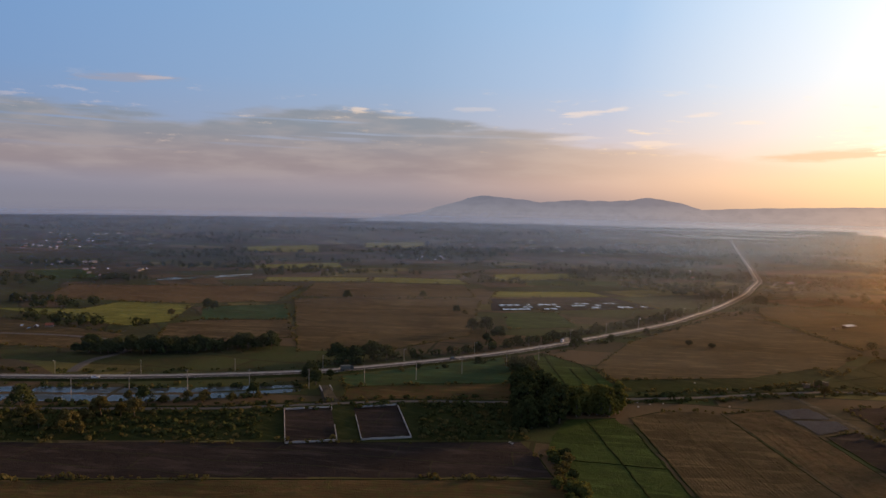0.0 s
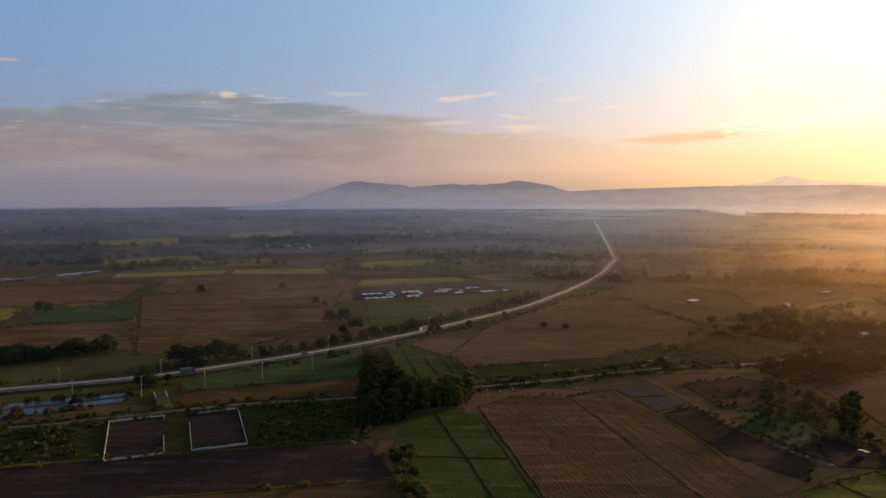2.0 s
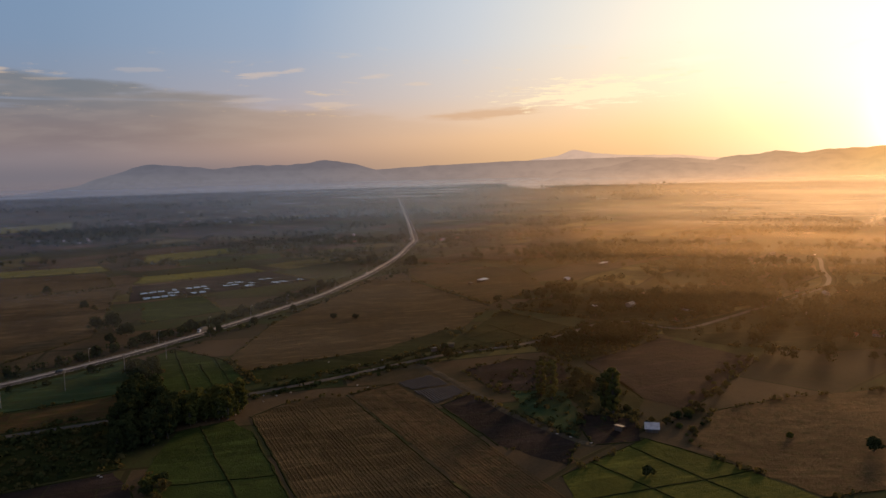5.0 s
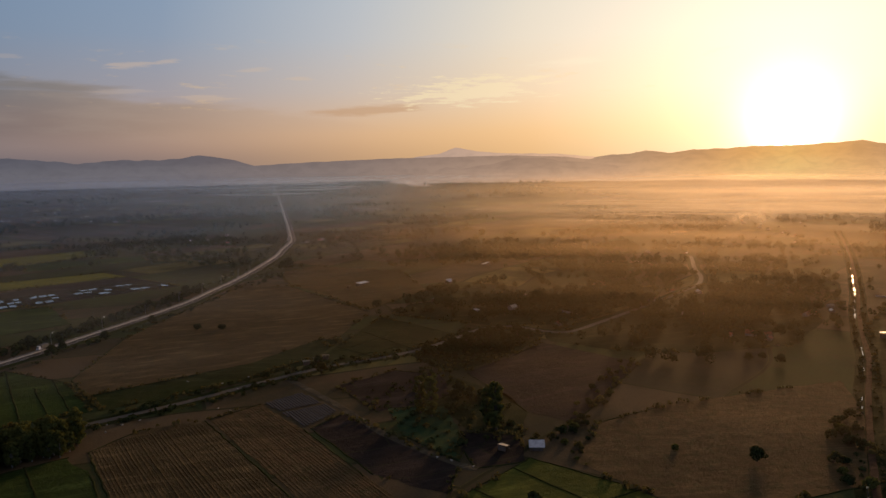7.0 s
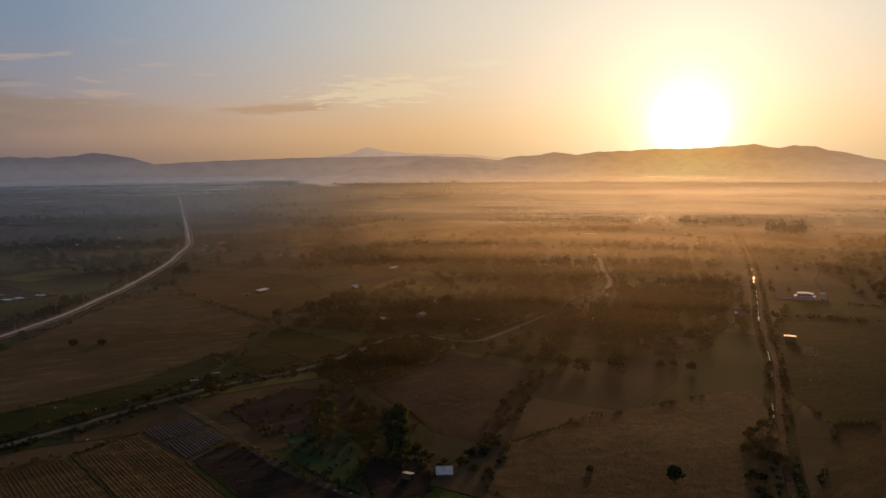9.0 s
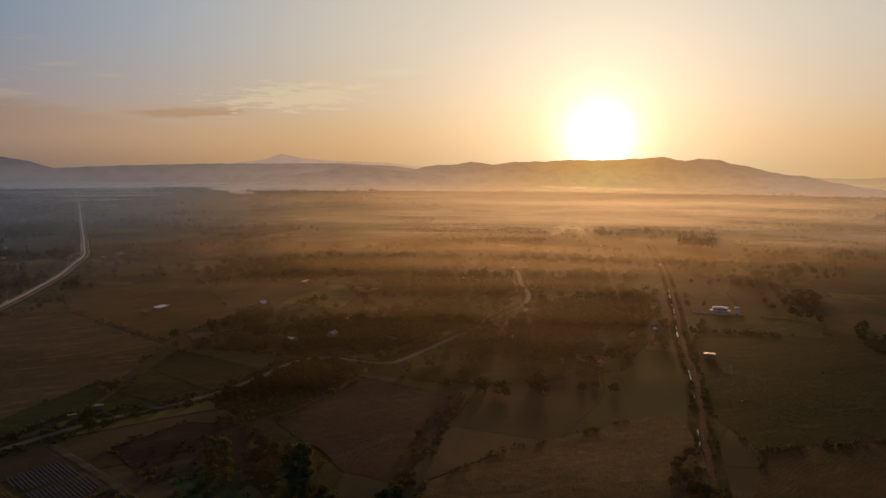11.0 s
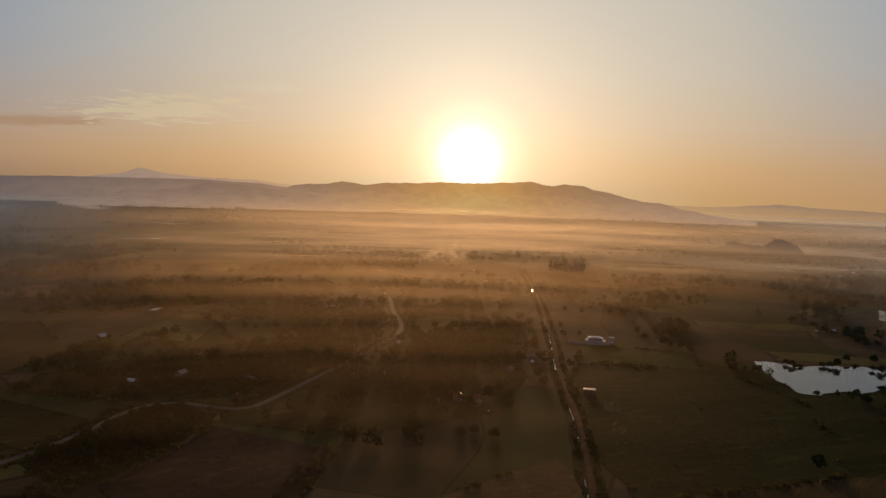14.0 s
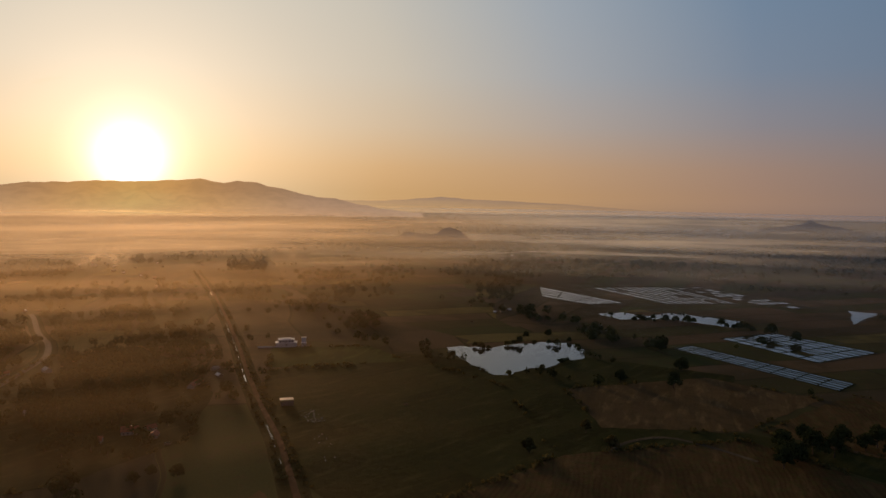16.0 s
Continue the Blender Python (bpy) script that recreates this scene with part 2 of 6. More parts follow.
def leafy(c1, c2, glow=0.17):
    def build(n):
        g = n("ShaderNodeNewGeometry")
        r = n("ShaderNodeObjectInfo").outputs["Random"]
        v = n.math("ADD", n.math("MULTIPLY", g.outputs["Random Per Island"], 0.7), n.math("MULTIPLY", r, 0.3))
        col = n.mix(v, c1, c2)
        d = n("ShaderNodeBsdfDiffuse", col, 0.6)
        t = n("ShaderNodeBsdfTranslucent", n.mix(0.5, col, c2))
        return n("ShaderNodeMixShader", glow, d.outputs[0], t.outputs[0]).outputs[0]
    return build


def water(rough=0.04, ripple=0.02, scale=1.4, spec=0.6):
    def build(n):
        p = place(n)
        w = n.noise(p, scale, 3, 0.6)
        w2 = n.noise(p, 0.06, 3, 0.5)
        b = n("ShaderNodeBsdfPrincipled")
        n.plug(b, "Base Color", (0.035, 0.04, 0.035, 1))
        n.plug(b, "Roughness", n.range(w2, 0.4, 0.7, rough, rough * 3))
        n.plug(b, "IOR", 1.36)
        n.plug(b, "Specular IOR Level", spec)
        k = n("ShaderNodeBump")
        for key, v in (("Strength", ripple), ("Distance", 0.1), ("Height", w)):
            n.plug(k, key, v)
        n.tree.links.new(k.outputs[0], b.inputs["Normal"])
        return b.outputs[0]
    return build


M = {}
M["soil_brown"] = material("ploughed_soil", soil(c4(.100, .061, .034), c4(.120, .073, .040), c4(.076, .050, .028), 0.02, 1.1, 0.3, c4(.05, .05, .02)))
M["soil_dark"] = material("wet_dark_soil", soil(c4(.036, .024, .024), c4(.044, .029, .028), c4(.029, .020, .020), 0.03, 1.4))
M["soil_orange"] = material("red_soil", soil(c4(.136, .074, .039), c4(.108, .062, .034), c4(.150, .090, .050), 0.02, 1.0, 0.5, c4(.05, .05, .02), 30.0))
M["stubble"] = material("dry_stubble", soil(c4(.104, .057, .029), c4(.083, .048, .025), c4(.070, .049, .025), 0.025, 1.6, 0.4, rows=0.35, turn=3.0))
M["rice_green"] = material("green_rice", soil(c4(.042, .054, .017), c4(.052, .064, .020), c4(.036, .044, .016), 0.03, 1.5, 0.3, c4(.04, .07, .015)))
M["rice_olive"] = material("olive_rice", soil(c4(.088, .086, .020), c4(.110, .100, .022), c4(.066, .070, .018), 0.03, 1.5, 0.3))
M["rice_yellow"] = material("ripening_rice", soil(c4(.178, .146, .038), c4(.210, .168, .042), c4(.138, .128, .036), 0.03, 1.5, 0.3))
M["pasture"] = material("rough_grass", soil(c4(.030, .034, .012), c4(.039, .035, .015), c4(.024, .029, .011), 0.03, 1.2, 0.6, c4(.03, .038, .012), 34.0, 0.5, 0.0))
M["pasture_teal"] = material("wet_meadow", soil(c4(.036, .064, .034), c4(.050, .066, .034), c4(.062, .056, .030), 0.02, 1.2, 0.4))
M["asphalt"] = material("asphalt", plain(c4(.045, .044, .044), 0.85, 0, 0.3, 0.25, 0.15))
M["concrete_road"] = material("pale_concrete_road", plain(c4(.115, .110, .104), 0.75, 0, 0.25, 0.3, 0.25))
M["lane_road"] = material("worn_lane_concrete", plain(c4(.085, .080, .073), 0.9, 0, 0.3, 0.4, 0.12))
M["dirt"] = material("laterite_track", soil(c4(.086, .044, .030), c4(.100, .052, .036), c4(.066, .035, .024), 0.05, 1.8, plots=0.0, rows=0.0))
M["dust"] = material("dusty_track", soil(c4(.085, .062, .048), c4(.10, .072, .055), c4(.06, .046, .037), 0.05, 1.8, plots=0.0, rows=0.0))
M["paint"] = material("white_road_paint", plain(c4(.7, .7, .68), 0.6))
M["white"] = material("whitewashed_concrete", plain(c4(.46, .44, .41), 0.75, 0, 0.35, 1.5))
M["pole"] = material("grey_concrete_pole", plain(c4(.33, .31, .29), 0.8))
M["metal"] = material("galvanised_steel", plain(c4(.45, .46, .47), 0.4, 0.8))
M["roof_tin"] = material("sheet_metal_roof", plain(c4(.22, .20, .185), 0.45, 0.2, 0.3, 0.6))
M["roof_white"] = material("white_sheet_roof", plain(c4(.62, .62, .62), 0.3, 0.0, 0.25, 0.6))
M["roof_red"] = material("red_tile_roof", plain(c4(.26, .085, .05), 0.7, 0, 0.4, 1.5))
M["roof_blue"] = material("blue_sheet_roof", plain(c4(.16, .165, .17), 0.4, 0.1, 0.25, 0.6))
M["wall"] = material("rendered_wall", plain(c4(.26, .23, .20), 0.85, 0, 0.3, 0.8))
M["wood"] = material("weathered_timber", plain(c4(.18, .13, .09), 0.85, 0, 0.4, 1.5))
M["glass"] = material("dark_window_glass", plain(c4(.03, .035, .04), 0.1, 0, 0.2, 0.5, 0.8))
M["tyre"] = material("rubber", plain(c4(.02, .02, .02), 0.9))
M["car_white"] = material("white_car_paint", plain(c4(.75, .75, .75), 0.25, 0, 0.05))
M["car_dark"] = material("dark_car_paint", plain(c4(.06, .065, .075), 0.25, 0, 0.1))
M["tarp"] = material("faded_tarpaulin", plain(c4(.10, .11, .11), 0.8))
M["mulch"] = material("grey_plastic_mulch", plain(c4(.050, .050, .054), 0.75, 0, 0.4, 1.0, 0.12))
M["bark"] = material("bark", plain(c4(.13, .10, .075), 0.95, 0, 0.4, 2.0))
M["bark_pale"] = material("pale_bark", plain(c4(.34, .30, .25), 0.9, 0, 0.4, 2.0))
M["leaf"] = material("dark_green_leaves", leafy(c4(.030, .040, .016), c4(.070, .082, .030), 0.06))
M["leaf_light"] = material("yellow_green_leaves", leafy(c4(.070, .082, .024), c4(.165, .168, .050), 0.30))
# dark olive ground with the trees' shade put into its colour
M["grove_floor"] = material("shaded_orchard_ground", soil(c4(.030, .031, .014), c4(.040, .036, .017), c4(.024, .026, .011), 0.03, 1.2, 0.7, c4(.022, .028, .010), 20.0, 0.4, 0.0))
M["verge"] = material("dark_weedy_verge", soil(c4(.024, .026, .011), c4(.032, .030, .013), c4(.018, .020, .008), 0.05, 1.4, 0.6, c4(.018, .024, .008), 20.0, 0.0, 0.0))
# mirror-bright metal that catches the sky, for shed roofs and glint caps
M["shiny"] = material("shiny_plastic_cover", plain(c4(.70, .70, .70), 0.12, 0.85, 0.2, 1.5))
M["leaf_dry"] = material("dry_olive_leaves", leafy(c4(.056, .056, .023), c4(.140, .122, .046), 0.26))
M["water"] = material("still_water", water(0.03, 0.006, 1.4, 0.44))
M["water_murky"] = material("murky_water", water(0.16, 0.15, 0.9, 0.10))
M["water_ditch"] = material("ditch_water", water(0.02, 0.004, 1.4, 0.9))


def lamp_material(n):
    return n("ShaderNodeEmission", (1.0, 0.93, 0.8, 1), 2.5).outputs[0]


M["lamp"] = material("lit_lamp_glass", lamp_material)


def ground_build(n):
    """Plain of small fields: strips of crop, stubble and scrub with dark seams, in quilts that lie at different angles."""
    p = place(n)
    warp = n("ShaderNodeTexNoise")
    n.plug(warp, "Vector", p)
    n.plug(warp, "Scale", 0.006)
    q = n.vmath("ADD", p, n.scaled(n.vmath("SUBTRACT", warp.outputs["Color"], (0.5, 0.5, 0.5)), 45.0, 45.0, 0.0))
    ca, fa = quilt(n, q, 12, 150.0, 46.0, 31.0)
    cb, fb = quilt(n, q, -24, 120.0, 64.0, 500.0)
    cc, fc = quilt(n, q, 62, 170.0, 38.0, 900.0)
    reg = n("ShaderNodeSeparateColor", n.cells(n.scaled(q, 1 / 520.0, 1 / 430.0, 0.0)).outputs["Color"])
    k1, k2 = n.math("GREATER_THAN", reg.outputs[0], 0.40), n.math("GREATER_THAN", reg.outputs[1], 0.66)
    cell = n.mix(k2, n.mix(k1, ca, cb), cc)
    seam = n.mix(k2, n.mix(k1, fa, fb), fc)
    crop = n.ramp(cell, [(0.0, c4(.062, .066, .026)), (0.16, c4(.100, .074, .044)), (0.32, c4(.050, .064, .024)), (0.48, c4(.112, .084, .050)),
                         (0.60, c4(.056, .068, .026)), (0.74, c4(.135, .124, .044)), (0.84, c4(.064, .056, .034))], "CONSTANT")
    b = n.noise(p, 0.9, 5, 0.7)
    m = n.noise(p, 0.012, 6, 0.62)
    s = n.noise(p, 0.09, 5, 0.7)
    col = n.mix(n.math("MULTIPLY", n.range(m, 0.44, 0.60), 0.7), crop, c4(.040, .042, .022))
    col = n.mix(n.math("MULTIPLY", n.range(s, 0.50, 0.70), 0.5), col, c4(.085, .058, .034))
    col = n.mix(n.math("MULTIPLY", n.range(b, 0.35, 0.7), 0.4), col, c4(.024, .022, .013))
    col = n.mix(n.math("MULTIPLY", seam, 0.8), col, c4(.026, .030, .014))
    return bsdf(n, col, 0.95, b, 0.5, 0.3, spec=0.01)


M["ground"] = material("patchwork_plain", ground_build)


def mist_haze_build(amount, near, far, stretch, seed):
    """Glossy sheet standing in for mist and distance haze: clear over the middle of the plain, denser far out."""
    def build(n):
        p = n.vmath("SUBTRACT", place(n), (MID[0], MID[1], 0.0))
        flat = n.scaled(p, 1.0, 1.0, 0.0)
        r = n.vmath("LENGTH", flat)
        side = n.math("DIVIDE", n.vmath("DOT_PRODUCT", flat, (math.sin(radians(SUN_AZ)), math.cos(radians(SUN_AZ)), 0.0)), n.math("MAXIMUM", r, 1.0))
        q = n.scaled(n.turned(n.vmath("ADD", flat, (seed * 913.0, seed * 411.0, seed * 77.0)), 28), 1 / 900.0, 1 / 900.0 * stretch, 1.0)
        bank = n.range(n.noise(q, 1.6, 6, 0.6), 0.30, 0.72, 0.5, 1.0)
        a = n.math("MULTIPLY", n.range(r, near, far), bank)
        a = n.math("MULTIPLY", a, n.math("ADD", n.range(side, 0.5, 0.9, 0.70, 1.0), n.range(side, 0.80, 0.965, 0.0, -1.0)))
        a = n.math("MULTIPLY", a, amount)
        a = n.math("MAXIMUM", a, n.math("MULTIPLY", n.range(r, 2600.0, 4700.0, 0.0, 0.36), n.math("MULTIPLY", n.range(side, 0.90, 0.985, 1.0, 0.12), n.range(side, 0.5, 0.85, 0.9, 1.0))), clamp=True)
        # haze tint painted by bearing: bluish off the sun, warm towards it
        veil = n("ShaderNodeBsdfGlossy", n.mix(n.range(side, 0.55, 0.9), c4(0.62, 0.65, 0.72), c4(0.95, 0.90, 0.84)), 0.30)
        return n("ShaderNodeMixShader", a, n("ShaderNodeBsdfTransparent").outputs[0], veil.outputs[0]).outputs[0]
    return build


def haze_curtain_build(amount, height, seed, middle, left, right, thin, tint, grain):
    """Curtain standing in for mist, haze and sun glare; passes on the light behind it, densest at a chosen bearing:
    thin at its foot and top, uneven along its length.
    """
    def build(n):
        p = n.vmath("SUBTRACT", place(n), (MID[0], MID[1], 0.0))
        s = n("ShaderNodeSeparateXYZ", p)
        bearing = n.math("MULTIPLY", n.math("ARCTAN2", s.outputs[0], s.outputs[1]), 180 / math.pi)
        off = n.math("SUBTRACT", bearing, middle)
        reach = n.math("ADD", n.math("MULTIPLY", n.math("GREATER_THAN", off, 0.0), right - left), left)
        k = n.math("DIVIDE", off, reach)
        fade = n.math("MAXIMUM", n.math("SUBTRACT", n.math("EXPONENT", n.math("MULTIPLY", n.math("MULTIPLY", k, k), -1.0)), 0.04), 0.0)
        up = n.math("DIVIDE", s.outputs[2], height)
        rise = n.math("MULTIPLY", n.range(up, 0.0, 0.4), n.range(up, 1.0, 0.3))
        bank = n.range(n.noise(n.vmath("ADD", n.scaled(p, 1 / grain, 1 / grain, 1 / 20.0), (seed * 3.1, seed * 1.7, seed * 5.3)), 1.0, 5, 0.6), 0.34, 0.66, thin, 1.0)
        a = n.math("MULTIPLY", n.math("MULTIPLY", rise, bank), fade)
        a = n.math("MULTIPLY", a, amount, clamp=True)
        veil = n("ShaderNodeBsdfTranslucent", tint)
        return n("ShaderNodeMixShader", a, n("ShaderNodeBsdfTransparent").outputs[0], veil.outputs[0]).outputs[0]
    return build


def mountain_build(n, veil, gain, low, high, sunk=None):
    """Far hills that glow with painted air haze: warm towards the sunrise, blue-grey away from it, fading to mist
    colour at the foot.
    """
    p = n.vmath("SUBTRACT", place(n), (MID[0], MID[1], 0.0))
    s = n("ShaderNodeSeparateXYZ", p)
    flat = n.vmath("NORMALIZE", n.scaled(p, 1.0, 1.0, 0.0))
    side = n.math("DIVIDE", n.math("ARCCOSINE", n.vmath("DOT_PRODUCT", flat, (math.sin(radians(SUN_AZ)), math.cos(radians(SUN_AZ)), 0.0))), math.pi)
    # sun bloom and air haze painted as glow, by bearing from the sun
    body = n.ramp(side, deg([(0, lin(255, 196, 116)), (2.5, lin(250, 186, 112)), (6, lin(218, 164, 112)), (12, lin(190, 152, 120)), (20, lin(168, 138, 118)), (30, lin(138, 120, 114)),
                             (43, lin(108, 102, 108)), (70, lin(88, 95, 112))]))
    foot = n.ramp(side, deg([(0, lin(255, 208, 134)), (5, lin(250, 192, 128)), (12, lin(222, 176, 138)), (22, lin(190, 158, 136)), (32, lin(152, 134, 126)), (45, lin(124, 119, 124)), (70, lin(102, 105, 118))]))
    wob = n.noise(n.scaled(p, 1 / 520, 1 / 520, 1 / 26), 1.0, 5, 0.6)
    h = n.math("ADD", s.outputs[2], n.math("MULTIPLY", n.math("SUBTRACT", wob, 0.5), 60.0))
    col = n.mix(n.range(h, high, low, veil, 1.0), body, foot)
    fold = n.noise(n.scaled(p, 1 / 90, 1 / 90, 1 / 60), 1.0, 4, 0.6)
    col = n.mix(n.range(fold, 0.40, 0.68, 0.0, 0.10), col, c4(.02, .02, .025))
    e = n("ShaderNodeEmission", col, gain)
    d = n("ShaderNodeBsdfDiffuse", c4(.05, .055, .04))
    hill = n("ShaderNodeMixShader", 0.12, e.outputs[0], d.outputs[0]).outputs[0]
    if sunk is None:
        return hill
    # hill foot made transparent to imitate covering mist
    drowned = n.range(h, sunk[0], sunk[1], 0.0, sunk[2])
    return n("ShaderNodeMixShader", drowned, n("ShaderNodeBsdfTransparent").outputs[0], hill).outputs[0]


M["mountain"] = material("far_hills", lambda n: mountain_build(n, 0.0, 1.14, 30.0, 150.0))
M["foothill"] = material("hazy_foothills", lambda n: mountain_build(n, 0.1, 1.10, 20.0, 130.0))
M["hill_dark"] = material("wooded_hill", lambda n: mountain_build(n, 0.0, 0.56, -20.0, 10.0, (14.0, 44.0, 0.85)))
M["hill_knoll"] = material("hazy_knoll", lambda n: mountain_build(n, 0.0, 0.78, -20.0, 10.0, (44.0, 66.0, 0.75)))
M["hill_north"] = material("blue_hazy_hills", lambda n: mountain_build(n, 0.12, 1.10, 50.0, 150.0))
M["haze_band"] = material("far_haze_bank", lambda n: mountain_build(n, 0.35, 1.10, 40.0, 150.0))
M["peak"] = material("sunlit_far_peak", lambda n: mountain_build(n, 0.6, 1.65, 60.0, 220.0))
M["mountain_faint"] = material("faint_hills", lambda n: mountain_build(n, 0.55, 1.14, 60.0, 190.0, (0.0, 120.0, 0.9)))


# ---- mesh helpers ----
def mesh(name, verts, faces, mat, smooth=False):
    me = bpy.data.meshes.new(name)
    me.from_pydata([tuple(v) for v in verts], [], [tuple(f) for f in faces])
    me.materials.append(mat)
    if smooth:
        me.polygons.foreach_set("use_smooth", [True] * len(me.polygons))
    me.update()
    return me


def structure(name, verts, faces, mat, label, category, smooth=False, kind="structure"):
    return tagged(new(name, mesh(name, verts, faces, mat, smooth)), label, category, kind=kind)


def part(name, me, parent, label="", m=None):
    ob = new(name, me)
    ob.parent = parent
    if m is not None:
        ob.matrix_local = m
    return tagged(ob, label) if label else ob


class Shape:
    """Vertices and faces of one mesh, put together from solids."""

    def __init__(self):
        self.v, self.f = [], []

    def add(self, verts, faces):
        k = len(self.v)
        self.v += [tuple(v) for v in verts]
        self.f += [tuple(i + k for i in f) for f in faces]
        return self

    def box(self, x0, y0, z0, x1, y1, z1, taper=0.0):
        t = taper
        return self.add([(x0, y0, z0), (x1, y0, z0), (x1, y1, z0), (x0, y1, z0), (x0 + t, y0 + t, z1), (x1 - t, y0 + t, z1), (x1 - t, y1 - t, z1), (x0 + t, y1 - t, z1)],
                        [(3, 2, 1, 0), (4, 5, 6, 7), (0, 1, 5, 4), (1, 2, 6, 5), (2, 3, 7, 6), (3, 0, 4, 7)])

    def tube(self, path, radii, sides=7):
        rings = []
        for k, (p, r) in enumerate(zip(path, radii)):
            p = Vector(p)
            ahead = (Vector(path[min(k + 1, len(path) - 1)]) - Vector(path[max(k - 1, 0)])).normalized()
            u = ahead.cross(Vector((0.31, 0.95, 0.05))).normalized()
            w = ahead.cross(u)
            rings.append([p + (u * math.cos(a) + w * math.sin(a)) * r for a in (math.tau * s / sides for s in range(sides))])
        f = [(k * sides + s, k * sides + (s + 1) % sides, (k + 1) * sides + (s + 1) % sides, (k + 1) * sides + s) for k in range(len(path) - 1) for s in range(sides)]
        f.append(tuple(reversed(range(sides))))
        f.append(tuple((len(path) - 1) * sides + s for s in range(sides)))
        return self.add([v for r in rings for v in r], f)

    def mesh(self, name, mat, smooth=False):
        return mesh(name, self.v, self.f, mat, smooth)


def smooth_line(pts, step=12.0):
    """A glide through the points, in even steps."""
    P = [Vector((*p, 0)) for p in pts]
    out = []
    for k in range(len(P) - 1):
        a, b, c, d = P[max(k - 1, 0)], P[k], P[k + 1], P[min(k + 2, len(P) - 1)]
        n = max(2, int((c - b).length / step))
        for i in range(n):
            t = i / n
            out.append(0.5 * ((2 * b) + (c - a) * t + (2 * a - 5 * b + 4 * c - d) * t * t + (3 * b - a - 3 * c + d) * t ** 3))
    return out + [P[-1]]


def offset_line(line, d):
    out = []
    for k, p in enumerate(line):
        t = (line[min(k + 1, len(line) - 1)] - line[max(k - 1, 0)]).normalized()
        out.append(p + Vector((t.y, -t.x, 0)) * d)
    return out


def ribbon(line, profile, wobble=0.0, seed=0):
    """A band along the line; profile: (offset, height) from its left to its right side, closed underneath by its ends."""
    rng = random.Random(seed)
    v, f, n = [], [], len(profile)
    for k, p in enumerate(line):
        t = (line[min(k + 1, len(line) - 1)] - line[max(k - 1, 0)]).normalized()
        s = Vector((t.y, -t.x, 0))
        for d, h in profile:
            v.append(p + s * (d + rng.uniform(-wobble, wobble)) + Vector((0, 0, h)))
        if k:
            f += [((k - 1) * n + i, (k - 1) * n + i + 1, k * n + i + 1, k * n + i) for i in range(n - 1)]
    return v, [tuple(reversed(q)) for q in f]


def road_profile(w, h):
    return [(-w / 2 - 0.8, 0.0), (-w / 2, h), (0, h + w * 0.01), (w / 2, h), (w / 2 + 0.8, 0.0)]


def polygon(pts, z):
    return [(x, y, z) for x, y in pts], [tuple(range(len(pts)))]


def inside(x, y, poly):
    hit = False
    for (x0, y0), (x1, y1) in zip(poly, poly[1:] + poly[:1]):
        if (y0 > y) != (y1 > y) and x < (x1 - x0) * (y - y0) / (y1 - y0) + x0:
            hit = not hit
    return hit


# ---- the plain, the far hills, the mist ----
def disc(radius, z, rings=24, sides=96):
    v, f = [(MID[0], MID[1], z)], []
    for k in range(1, rings + 1):
        r = radius * (k / rings) ** 1.6
        v += [(MID[0] + r * math.sin(a), MID[1] + r * math.cos(a), z) for a in (math.tau * s / sides for s in range(sides))]
    f += [(0, 1 + (s + 1) % sides, 1 + s) for s in range(sides)]
    for k in range(rings - 1):
        f += [(1 + k * sides + s, 1 + k * sides + (s + 1) % sides, 1 + (k + 1) * sides + (s + 1) % sides, 1 + (k + 1) * sides + s) for s in range(sides)]
    return v, f


structure("ground", *disc(4820, 0.0), M["ground"], "wide flat plain of small fields, stubble and scrub", "ground")


def ridge(name, crest, dist, depth, rough, seed, label, mat="mountain"):
    """A range of hills along an arc: crest is (bearing, height) from end to end; the slope falls towards the plain."""
    cols, rows = 160, 9
    a0, a1 = crest[0][0], crest[-1][0]
    bear, high = [c[0] for c in crest], [c[1] for c in crest]
    v = []
    for i in range(cols + 1):
        az = a0 + (a1 - a0) * i / cols
        top = float(np.interp(az, bear, high))
        top += rough * (noise.fractal((az * 0.9, seed, 0.3), 1.0, 2.0, 5) * 0.8)
        for j in range(rows + 1):
            t = j / rows
            fold = noise.fractal((az * 0.7, t * 3.0 + seed, 1.7), 1.0, 2.0, 4)
            h = max(top, 0.0) * (1 - t) ** 1.25 * (1 + 0.22 * fold * math.sin(math.pi * t))
            d = sky_dir(az, 0) * (dist - depth * t - depth * 0.15 * fold * math.sin(math.pi * t))
            v.append((MID[0] + d.x, MID[1] + d.y, h - 2.0 if t == 1 else h))
    n = rows + 1
    f = [(i * n + j, i * n + j + 1, (i + 1) * n + j + 1, (i + 1) * n + j) for i in range(cols) for j in range(rows)]
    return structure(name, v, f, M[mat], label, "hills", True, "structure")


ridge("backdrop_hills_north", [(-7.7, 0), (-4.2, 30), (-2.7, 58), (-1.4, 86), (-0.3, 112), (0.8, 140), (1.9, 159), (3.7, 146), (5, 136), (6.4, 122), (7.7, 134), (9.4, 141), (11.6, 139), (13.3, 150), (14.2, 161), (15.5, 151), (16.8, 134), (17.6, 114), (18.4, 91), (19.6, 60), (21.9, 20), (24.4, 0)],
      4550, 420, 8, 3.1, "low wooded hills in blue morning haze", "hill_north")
# far haze band, shaped as a low ridge with its haze colour painted in
ridge("backdrop_haze_band", [(12, 20), (17, 92), (21.2, 110), (26.2, 123), (31.6, 131), (37.4, 134), (41.5, 122), (50, 40)], 4500, 200, 3, 5.3, "long low band of far haze built as a glowing ridge", "haze_band")
